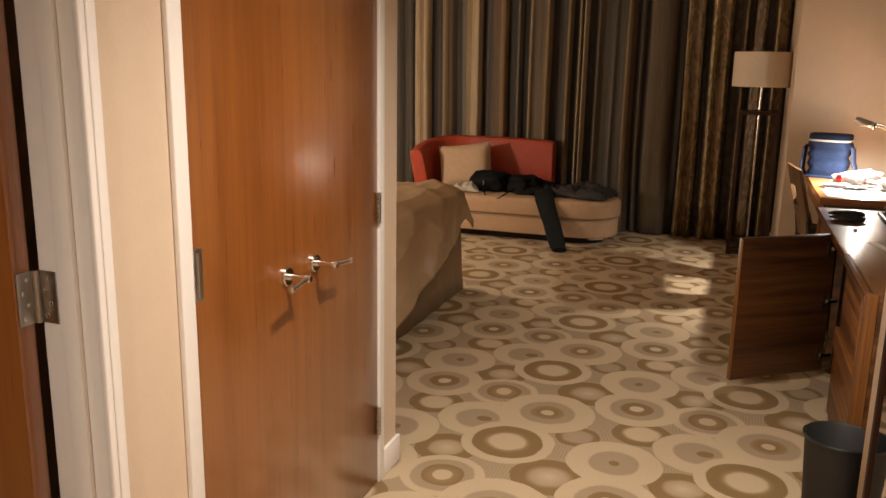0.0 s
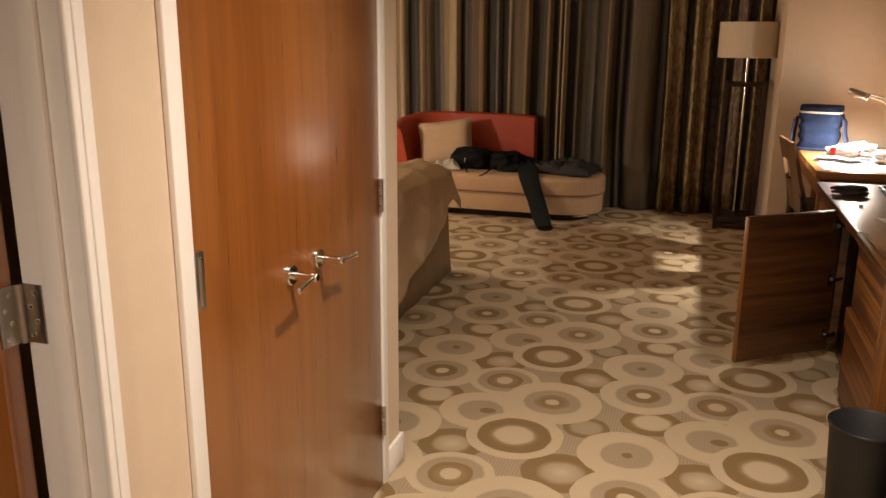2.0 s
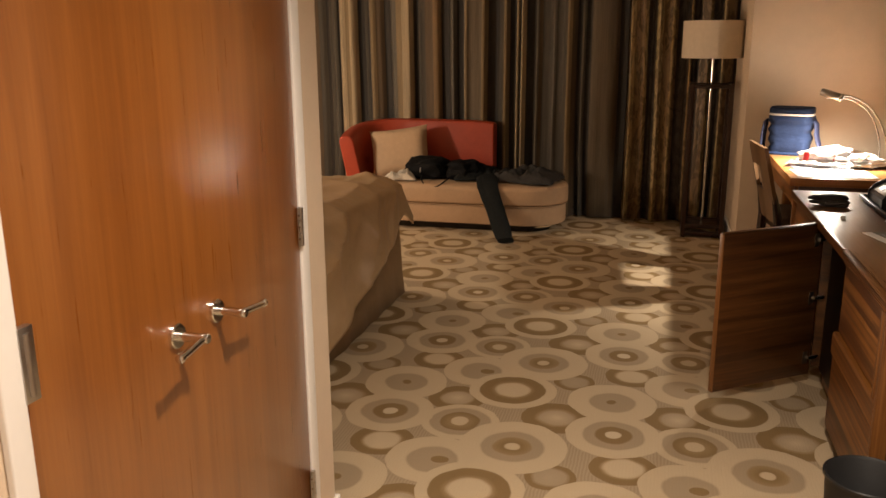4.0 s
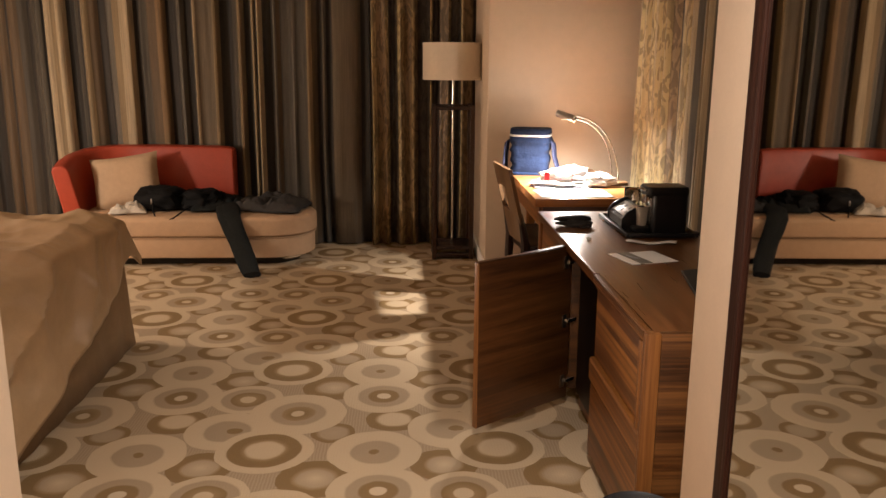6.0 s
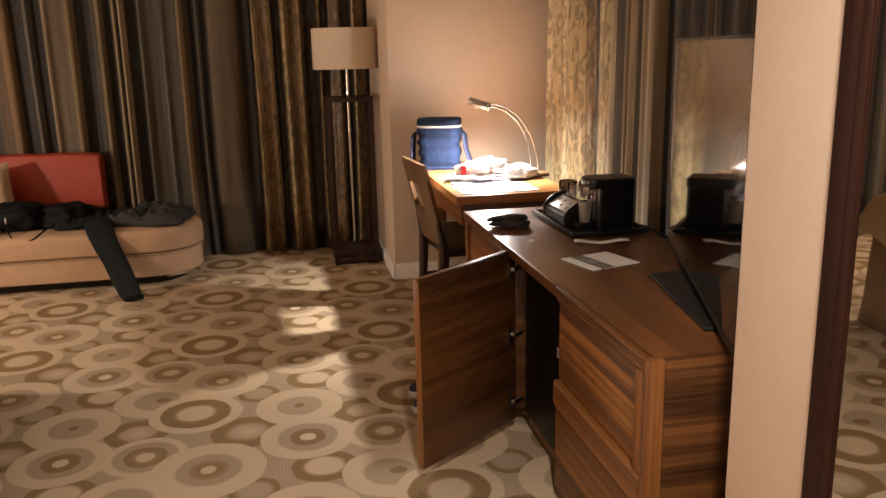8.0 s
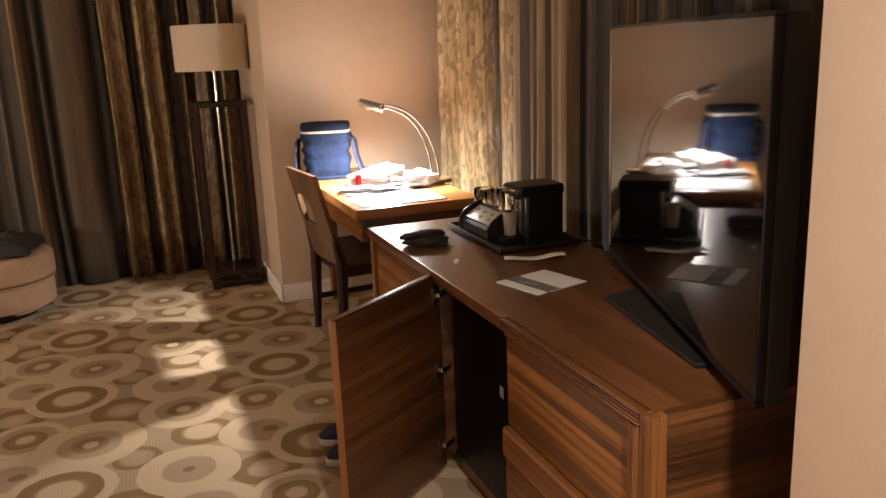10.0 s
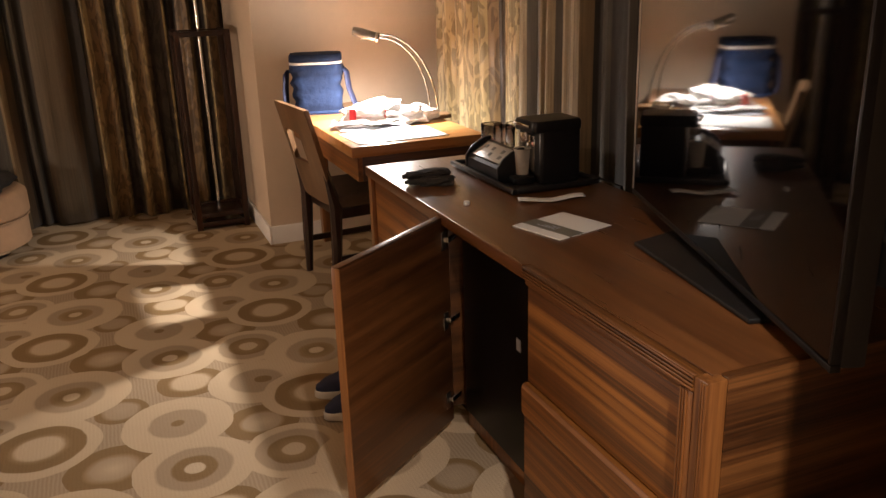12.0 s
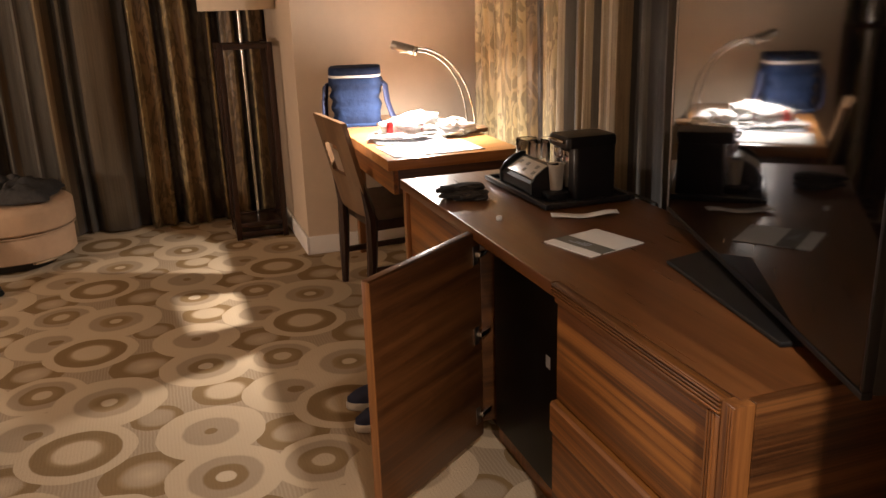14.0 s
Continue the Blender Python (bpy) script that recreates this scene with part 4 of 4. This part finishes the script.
def waste_bin():
    t = thing("waste_bin", (1.01, 2.56, 0), "round black plastic waste bin beside the credenza", "bin")
    part("body", lathe([(0.0, 0.002), (0.092, 0.002), (0.095, 0.006), (0.112, 0.292), (0.116, 0.298), (0.113, 0.302), (0.108, 0.296), (0.092, 0.012), (0.0, 0.012)], 44, cap=False), BLACKMAT, t)
    part("rim", lathe([(0.112, 0.290), (0.118, 0.292), (0.119, 0.300), (0.115, 0.303), (0.111, 0.300), (0.112, 0.290)], 44, cap=False), BLACKPL, t)


waste_bin()

# ---- small things on the desk ----


def desk_lamp():
    t = thing("desk_lamp", (1.626, 5.41, 0.757), "chrome desk lamp with twin curved arms, switched on", "desk lamp")
    head = Vector((-0.241, 0.076, 0.385))
    for off in (-0.012, 0.014):
        pts = []
        for k in range(17):
            a = k / 16
            x = -0.241 * (1 - math.cos(a * math.pi / 2)) ** 1.05 + off * (1 - a) * 1.6
            z = 0.03 + (0.36 + off * 0.6) * math.sin(a * math.pi / 2) ** 0.95
            pts.append((x, 0.076 * a, z))
        part("arm", tube(pts, 0.0045, 10), CHROME, t, "thin curved chrome arm")
    d = Vector((-0.105, 0.05, 0.034)).normalized()
    m = Matrix.Translation(head - d * 0.012) @ d.to_track_quat("Z", "Y").to_matrix().to_4x4()
    h = part("head", lathe([(0.0, 0), (0.018, 0.0), (0.021, 0.004), (0.021, 0.118), (0.016, 0.124), (0.0, 0.124)], 24, None, m, False), STEEL, t, "brushed steel tube head")
    part("end_ring", lathe([(0.0215, 0.0), (0.0235, 0.003), (0.0235, 0.012), (0.0215, 0.015)], 24, None, m), CHROME, h)
    part("end_cap", lathe([(0.0, -0.001), (0.0165, -0.001), (0.0165, 0.0005)], 20, None, m), BLACKPL, h, "dark end cap")
    part("diffuser", box(-0.315, 0.070, 0.379, -0.275, 0.082, 0.382, 0.001), GLOW, h, "lit lamp opening")
    bm = prism([(-0.05, -0.035), (0.075, -0.03), (0.085, 0.05), (-0.035, 0.055)], 0.0, 0.022, 0.006)
    part("base", bm, CHAIRWOOD, t, "tan wooden base block")


GLOW = Mat("lamp_opening").set(Base_Color=(0.9, 0.85, 0.75)).m
GLOW.node_tree.nodes["Principled BSDF"].inputs["Emission Color"].default_value = (1.0, 0.86, 0.66, 1)
GLOW.node_tree.nodes["Principled BSDF"].inputs["Emission Strength"].default_value = 0.8
desk_lamp()


def ring_outline(w, d, r, n=6):
    pts = []
    for cx, cy, a0 in ((w / 2 - r, d / 2 - r, 0), (-w / 2 + r, d / 2 - r, 90), (-w / 2 + r, -d / 2 + r, 180), (w / 2 - r, -d / 2 + r, 270)):
        for k in range(n + 1):
            a = radians(a0 + 90 * k / n)
            pts.append((cx + r * math.cos(a), cy + r * math.sin(a)))
    return pts


def loft(levels, crumple=0.0, seed=0.0, m=None):
    """A closed body through rounded rectangles (width, depth, corner, z)."""
    bm = bmesh.new()
    rings = []
    for w, d, r, z in levels:
        ring = []
        for x, y in ring_outline(w, d, r):
            k = crumple * (noise.noise(Vector((x * 15 + seed, y * 15, z * 24))) + 0.5 * noise.noise(Vector((x * 30, y * 30 + seed, z * 34))))
            ring.append(bm.verts.new((x * (1 + k), y * (1 + k), z)))
        rings.append(ring)
    n = len(rings[0])
    for a, b in zip(rings, rings[1:]):
        for k in range(n):
            bm.faces.new((a[k], a[(k + 1) % n], b[(k + 1) % n], b[k]))
    bm.faces.new(rings[0][::-1])
    bm.faces.new(rings[-1])
    if m is not None:
        bmesh.ops.transform(bm, matrix=m, verts=bm.verts)
    return bm


def cooler_bag():
    t = thing("cooler_bag", (1.20, 5.93, 0.757), "blue canvas cooler bag with a white zip line", "bag", turn=-16)
    body = [(0.255, 0.19, 0.06, 0.0), (0.262, 0.20, 0.06, 0.01)]
    body += [(0.236 + 0.026 * k / 26 + 0.006 * math.sin(k * 0.9), 0.185 + 0.014 * k / 26, 0.06, 0.01 + 0.235 * k / 26) for k in range(1, 27)]
    part("body", loft(body, 0.10, 1.0), BLUE, t)
    part("zip", loft([(0.258, 0.197, 0.06, 0.246), (0.262, 0.201, 0.06, 0.248), (0.262, 0.201, 0.06, 0.256), (0.258, 0.197, 0.06, 0.258)]), WHITE, t, "white zip piping")
    part("lid", loft([(0.258, 0.197, 0.06, 0.259), (0.262, 0.20, 0.06, 0.263), (0.262, 0.20, 0.06, 0.288), (0.25, 0.19, 0.055, 0.296), (0.15, 0.1, 0.04, 0.291)], 0.02, 3.0), BLUE, t)
    for s in (-1, 1):
        pts = [(s * 0.132, -0.02, 0.22), (s * 0.15, -0.03, 0.20), (s * 0.158, -0.03, 0.12), (s * (0.16 if s < 0 else 0.18), -0.03, 0.05), (s * (0.14 if s < 0 else 0.21), -0.04, 0.012)]
        bm = bmesh.new()
        rows = [[bm.verts.new((x + 0.8 * dy, y + dy, z)) for x, y, z in pts] for dy in (-0.016, 0.016)]
        for k in range(len(pts) - 1):
            bm.faces.new((rows[0][k], rows[0][k + 1], rows[1][k + 1], rows[1][k]))
        thick(part("strap", bm, BLUEDK, t, "navy webbing strap"), 0.004)


cooler_bag()


def crumpled(size, seed, amount=0.35, cuts=4):
    bm = bmesh.new()
    bmesh.ops.create_icosphere(bm, subdivisions=cuts, radius=1.0)
    off = Vector((seed * 7.3, seed * 2.9, seed))
    for v in bm.verts:
        p = v.co.copy()
        k = 1 + amount * noise.noise(p * 1.9 + off) + amount * 0.6 * abs(noise.noise(p * 4.6 + off)) + amount * 0.35 * abs(noise.noise(p * 10 + off))
        q = p * k
        v.co = Vector((q.x * size[0], q.y * size[1], max(q.z, -0.72) * size[2] + size[2] * 0.72))
    return bm


def shopping_bag():
    t = thing("shopping_bag", (1.34, 5.42, 0.7625), "crumpled white plastic shopping bag with red print", "bag", turn=-8)
    part("body", crumpled((0.14, 0.085, 0.058), 2.0), FILM, t)
    part("loose_end", crumpled((0.11, 0.075, 0.042), 5.0, 0.45), FILM, t).location = (0.155, -0.02, 0.0)
    part("skirt", crumpled((0.19, 0.10, 0.02), 8.0, 0.4), FILM, t).location = (0.0, -0.03, 0.0)
    for k, (x, w) in enumerate(((-0.115, 0.03), (-0.03, 0.022), (0.03, 0.014))):
        b = box(-w / 2, -0.004, -0.026, w / 2, 0.004, 0.026, 0.003)
        part("print", b, REDPL, t, "red printed patch").matrix_local = pose(x, -0.078 + 0.01 * (k == 0), 0.055, -22, 0, -14 + 12 * k)


shopping_bag()


def flat_paper(name, w, d, place, turn, label, mat=None, lift=0.004, category="paper"):
    bm = sheet(10, 10, lambda u, v: Vector(((u - 0.5) * w, (v - 0.5) * d, 0.0012 + lift * abs(noise.noise(Vector((u * 2, v * 2, w * 9))))))) 
    ob = solo(name, bm, mat or WHITE, place, label, category, turn)
    thick(ob, 0.0012, 1)
    return ob


flat_paper("desk_pad", 0.40, 0.28, (1.315, 5.10, 0.758), 2, "white paper sheets on the desk", lift=0.002)
flat_paper("magazine", 0.32, 0.21, (1.30, 5.36, 0.7588), -6, "thin magazine beneath the plastic bag", GREYPAPER2, 0.001, "magazine")

# ---- small things on the credenza ----


CARD = plain("pale_card", (0.46, 0.43, 0.38), 0.35, var=0.08, bump=0.05)


def coffee_corner():
    m = thing("serving_tray", (1.47, 4.235, CT), "black tray holding coffee things", "tray")
    part("plate", box(-0.135, -0.235, 0.001, 0.15, 0.235, 0.008, 0.003), BLACKPL, m)
    for b in ((-0.15, -0.25, 0.004, -0.134, 0.25, 0.022), (0.149, -0.25, 0.004, 0.165, 0.25, 0.022), (-0.134, -0.25, 0.004, 0.149, -0.234, 0.022), (-0.134, 0.234, 0.004, 0.149, 0.25, 0.022)):
        part("rim", box(*b, 0.004), BLACKPL, m)
    z = CT + 0.009
    c = thing("coffee_maker", (1.505, 4.115, z), "black capsule coffee maker with chrome spout", "coffee maker")
    part("body", loft([(0.145, 0.132, 0.014, 0.0), (0.148, 0.135, 0.014, 0.004), (0.148, 0.135, 0.014, 0.16), (0.145, 0.132, 0.014, 0.165)], m=Matrix.Translation((0.022, 0, 0))), BLACKPL, c)
    part("lid", loft([(0.176, 0.136, 0.016, 0.1655), (0.180, 0.139, 0.016, 0.170), (0.179, 0.138, 0.016, 0.194), (0.168, 0.128, 0.014, 0.201), (0.10, 0.07, 0.012, 0.203)], m=Matrix.Translation((0.010, 0, 0))), BLACKPL, c)
    part("spout", lathe([(0.0, 0.13), (0.014, 0.13), (0.018, 0.14), (0.018, 0.164), (0.0, 0.164)], 18, None, Matrix.Translation((-0.073, 0, 0)), False), CHROME, c, "chrome coffee spout")
    part("front_plate", box(-0.0555, -0.03, 0.03, -0.0525, 0.03, 0.15, 0.001), CHROME, c)
    part("drip_tray", loft([(0.075, 0.085, 0.02, 0.0), (0.078, 0.088, 0.02, 0.004), (0.078, 0.088, 0.02, 0.02), (0.07, 0.08, 0.02, 0.024)], m=Matrix.Translation((-0.092, 0, 0))), BLACKPL, c)
    part("lever", tube([(-0.084, -0.05, 0.185), (-0.094, 0.0, 0.19), (-0.084, 0.05, 0.185)], 0.005, 8), CHROME, c)
    # tea caddy with a sloping front full of sachets
    k = thing("tea_caddy", (1.385, 4.25, z), "black sloped caddy with tea sachets", "caddy")
    bm = bmesh.new()
    prof = [(-0.045, 0.0), (-0.045, 0.045), (-0.036, 0.055), (0.03, 0.095), (0.043, 0.098), (0.043, 0.0)]
    lo, hi = [bm.verts.new((x, -0.13, zz)) for x, zz in prof], [bm.verts.new((x, 0.13, zz)) for x, zz in prof]
    for q in range(len(prof)):
        bm.faces.new((lo[q], lo[(q + 1) % len(prof)], hi[(q + 1) % len(prof)], hi[q]))
    bm.faces.new(lo[::-1])
    bm.faces.new(hi)
    part("body", bm, BLACKPL, k, smooth=False)
    slope = math.degrees(math.atan2(0.04, 0.066))
    card = part("card", box(-0.036, -0.115, 0.0, 0.034, 0.095, 0.003, 0.001), CARD, k, "pale printed card on the slope")
    card.matrix_local = pose(-0.004, 0, 0.0775, 0, -slope, 0)
    for dx, dy in ((0.012, -0.06), (-0.014, -0.075), (0.012, 0.01), (-0.014, -0.005), (0.012, 0.065)):
        part("print", box(dx - 0.008, dy - 0.010, 0.0031, dx + 0.008, dy + 0.010, 0.0038), GREYPAPER, card)
    for y in (-0.126, 0.126):
        side = bmesh.new()
        prism([(-0.050, 0.0), (-0.050, 0.050), (-0.030, 0.078), (0.0, 0.098), (0.028, 0.108), (0.047, 0.110), (0.047, 0.0)], y - 0.005, y + 0.005, 0.001, side, pose(0, 0, 0, 90, 0, 0))
        part("side_panel", side, BLACKPL, k)
    solo("paper_cup", lathe([(0.0, 0.0), (0.020, 0.0), (0.021, 0.003), (0.027, 0.082), (0.029, 0.084), (0.026, 0.084), (0.020, 0.006), (0.0, 0.006)], 28, cap=False), OFFWHITE, (1.422, 4.118, z + 0.025), "white paper cup on the drip tray", "cup")
    for x, y in ((1.465, 4.435), (1.475, 4.355), (1.545, 4.40)):
        g = solo("tumbler", lathe([(0.0, 0.0), (0.033, 0.0), (0.036, 0.005), (0.039, 0.138), (0.0375, 0.140), (0.035, 0.138), (0.032, 0.016), (0.0, 0.014)], 28, cap=False), GLASS, (x, y, z), "clear glass tumbler on the tray", "glass", 0, "tumblers")


coffee_corner()


def gloves():
    t = thing("gloves", (1.16, 4.255, CT), "pair of black knitted gloves", "gloves", turn=-25)
    for k, (dx, dy, tn) in enumerate(((0.015, 0.0, 0), (0.0, 0.03, 14))):
        base = pose(dx, dy, 0.014 + 0.016 * k, 0, 0, tn)
        bm = lump((0.06, 0.037, 0.016), 0.25, 3 + k, 4)
        bmesh.ops.transform(bm, matrix=base, verts=bm.verts)
        g = part("glove", bm, GREYCLOTH, t)
        for f in range(4):
            y = -0.026 + 0.017 * f
            ln = (0.055, 0.07, 0.066, 0.05)[f]
            pts = [base @ Vector((-0.035 - ln * s, y * (1 + 0.4 * s), 0.004 * math.sin(3 * s + f))) for s in (0, 0.35, 0.7, 1.0)]
            part("finger", tube(pts, 0.008, 8, None, [0.010, 0.0095, 0.009, 0.005]), GREYCLOTH, g)
    return t


gloves()
solo("pebble_eraser", lathe([(0.0, 0), (0.008, 0.0), (0.0095, 0.003), (0.0095, 0.009), (0.008, 0.012), (0.0, 0.012)], 20, cap=False), WHITE, (1.157, 3.965, CT), "small white round tablet on the worktop", "tablet")


def receipt():
    def f(u, v):
        return Vector(((u - 0.5) * 0.20, (v - 0.5) * 0.045, 0.003 + 0.013 * (0.5 + 0.5 * math.cos(u * 7.0)) * (0.4 + 0.6 * u)))
    ob = solo("till_receipt", sheet(24, 4, f), WHITE, (1.40, 3.885, CT), "curled white till receipt", "receipt", -20)
    thick(ob, 0.0008, 1)


receipt()


def key_card():
    t = thing("card_folder", (1.295, 3.64, CT), "white folded card with a grey band", "card", turn=15.5)
    part("sheet", box(-0.052, -0.09, 0.0006, 0.098, 0.09, 0.0022), WHITE, t)
    part("band", box(-0.062, -0.09, 0.0024, -0.010, 0.09, 0.0034), GREYPAPER, t, "dark grey printed band")
    part("flap", box(-0.098, -0.09, 0.0006, -0.062, 0.09, 0.0030), WHITE, t)
    for k in range(3):
        part("text_line", box(-0.045 + 0.009 * k, -0.02, 0.0035, -0.042 + 0.009 * k, 0.05 - 0.02 * k, 0.0040), GREYPAPER2, t)


key_card()


def tube_cable(name, pts, r, mat, label):
    solo(name, tube(pts, r, 8), mat, (0, 0, 0), label, "cable")


tube_cable("power_cable", [(1.62, 4.09, 0.752), (1.645, 4.06, 0.755), (1.665, 3.99, 0.7475), (1.68, 3.93, 0.74), (1.70, 3.88, 0.55), (1.71, 3.86, 0.2), (1.71, 3.86, 0.01)], 0.004, BLACKPL, "black power cable behind the coffee maker")

# ---- things on the sofa and floor ----


def duffel():
    t = thing("shoulder_bag", (-1.36, 6.74, 0.382), "slumped black nylon shoulder bag on the chaise", "bag", turn=-6)
    def soft(size, bumps, seed, place):
        bm = lump(size, bumps, seed)
        for v in bm.verts:
            v.co.z = max(v.co.z, -size[2] * 0.8)
        bmesh.ops.translate(bm, verts=bm.verts, vec=Vector(place))
        return bm
    part("body", soft((0.19, 0.135, 0.095), 0.22, 1.3, (-0.06, 0, 0.077)), BLACKCLOTH, t)
    part("pouch", soft((0.15, 0.12, 0.085), 0.26, 2.4, (0.22, 0.02, 0.069)), BLACKCLOTH, t)
    part("strap", tube([(-0.08, -0.11, 0.06), (-0.05, -0.20, 0.02), (0.0, -0.262, -0.03), (0.06, -0.268, -0.045), (0.12, -0.255, -0.02), (0.16, -0.15, 0.02), (0.2, -0.08, 0.04)], 0.006, 8), BLACKCLOTH, t, "thin black strap")
    part("buckle", box(-0.082, -0.152, 0.06, -0.074, -0.144, 0.10, 0.002), STEEL, t, "small metal clip")


duffel()


def heap(name, w, d, h, place, turn, seed, mat, label):
    """A dropped garment: a crumpled sheet that sags onto the seat."""
    def f(u, v):
        a, b = 2 * u - 1, 2 * v - 1
        edge = max(0.0, 1 - (abs(a) ** 2.6)) ** 0.6 * max(0.0, 1 - abs(b) ** 2.6) ** 0.6
        n = abs(noise.noise(Vector((u * 3 + seed, v * 3, 0)))) + 0.6 * abs(noise.noise(Vector((u * 7, v * 6 + seed, 1)))) + 0.3 * abs(noise.noise(Vector((u * 15, v * 13 + seed, 2))))
        wob = 1 + 0.22 * noise.noise(Vector((a * 1.7 + seed, b * 1.7, 4)))
        return Vector((a * w / 2 * wob, b * d / 2 * wob, 0.004 + h * edge * (0.35 + 0.9 * n)))
    ob = solo(name, sheet(44, 34, f), mat, place, label, "clothing", turn)
    thick(ob, 0.004, 1)


heap("jacket", 0.56, 0.44, 0.10, (-0.66, 6.80, 0.382), -8, 3.0, GREYCLOTH, "crumpled charcoal jacket on the chaise")
heap("undershirt", 0.24, 0.14, 0.07, (-1.63, 6.60, 0.380), 12, 9.0, OFFWHITE, "crumpled off-white cloth beside the pillow")


def trousers():
    t = thing("trousers", (0, 0, 0), "dark trousers hanging from the chaise to the carpet", "trousers")
    way = [(-0.98, 6.86, 0.402), (-0.94, 6.72, 0.417), (-0.90, 6.56, 0.402), (-0.875, 6.465, 0.365), (-0.84, 6.425, 0.285), (-0.79, 6.38, 0.19), (-0.735, 6.30, 0.085), (-0.695, 6.21, 0.03), (-0.67, 6.15, 0.022)]
    for k, (dx, lift) in enumerate(((-0.016, 0.0), (0.022, 0.008))):
        bm = bmesh.new()
        rings = []
        for n, p in enumerate(way):
            hw, th = 0.074 - 0.0036 * n, 0.016 + 0.004 * math.sin(n * 1.7 + k)
            ring = []
            for a in range(14):
                an = 2 * math.pi * a / 14
                wob = 1 + 0.22 * noise.noise(Vector((an * 1.3 + k * 4, n * 0.8, 0)))
                q = Vector((p[0] + dx + hw * wob * math.cos(an), p[1] - 0.3 * th * math.sin(an) * (1 if n > 2 else 0.2), p[2] + lift + th * wob * math.sin(an) * (0.6 if 3 < n < 7 else 1.0)))
                if 3 < n < 7:
                    q.y -= th * wob * math.sin(an) * 0.8
                q.z = max(q.z, 0.004)
                ring.append(bm.verts.new(q))
            rings.append(ring)
        for a, b in zip(rings, rings[1:]):
            for n in range(14):
                bm.faces.new((a[n], a[(n + 1) % 14], b[(n + 1) % 14], b[n]))
        bm.faces.new(rings[0][::-1])
        bm.faces.new(rings[-1])
        part("trouser_leg", bm, DARKTEAL, t)


trousers()
heap("pullover", 0.40, 0.34, 0.10, (-1.0, 6.80, 0.385), 15, 6.0, DARKTEAL, "dark pullover lying by the bag")


def shoe(place, turn):
    t = thing("trainer", place, "dark navy knit trainer with white sole", "shoe", "pair of trainers", turn)
    def outline(g):
        pts = []
        for k in range(28):
            a = 2 * math.pi * k / 28
            x, y = math.cos(a), math.sin(a)
            w = 0.047 if x < 0 else 0.036
            pts.append((0.138 * x + g * x, (w + g) * y * (1 - 0.15 * (1 - abs(x)) * (1 if y > 0 else 0.4))))
        return pts
    part("sole", prism(outline(0.004), 0.001, 0.031, 0.007), RUBBER, t, "white rubber sole")
    bm = bmesh.new()
    rings = []
    for s, z, xs in ((1.0, 0.026, 0), (0.99, 0.045, 0), (0.86, 0.066, 0.012), (0.62, 0.085, 0.045), (0.45, 0.098, 0.068), (0.38, 0.104, 0.075), (0.32, 0.098, 0.075)):
        rings.append([bm.verts.new((x * s + xs, y * (0.55 + 0.45 * s), z)) for x, y in outline(0.0)])
    for a, b in zip(rings, rings[1:]):
        for k in range(28):
            bm.faces.new((a[k], a[(k + 1) % 28], b[(k + 1) % 28], b[k]))
    bm.faces.new(rings[0][::-1])
    bm.faces.new(rings[-1])
    part("upper", bm, BLUEDK, t)
    bm = bmesh.new()
    for k in range(4):
        x = -0.05 + 0.022 * k
        tube([(x, -0.026, 0.071 + 0.006 * k), (x + 0.008, 0, 0.083 + 0.006 * k), (x, 0.026, 0.071 + 0.006 * k)], 0.003, 6, bm)
    part("laces", bm, BLACKCLOTH, t)


shoe((0.86, 4.20, 0), 4)
shoe((0.87, 4.345, 0), -5)
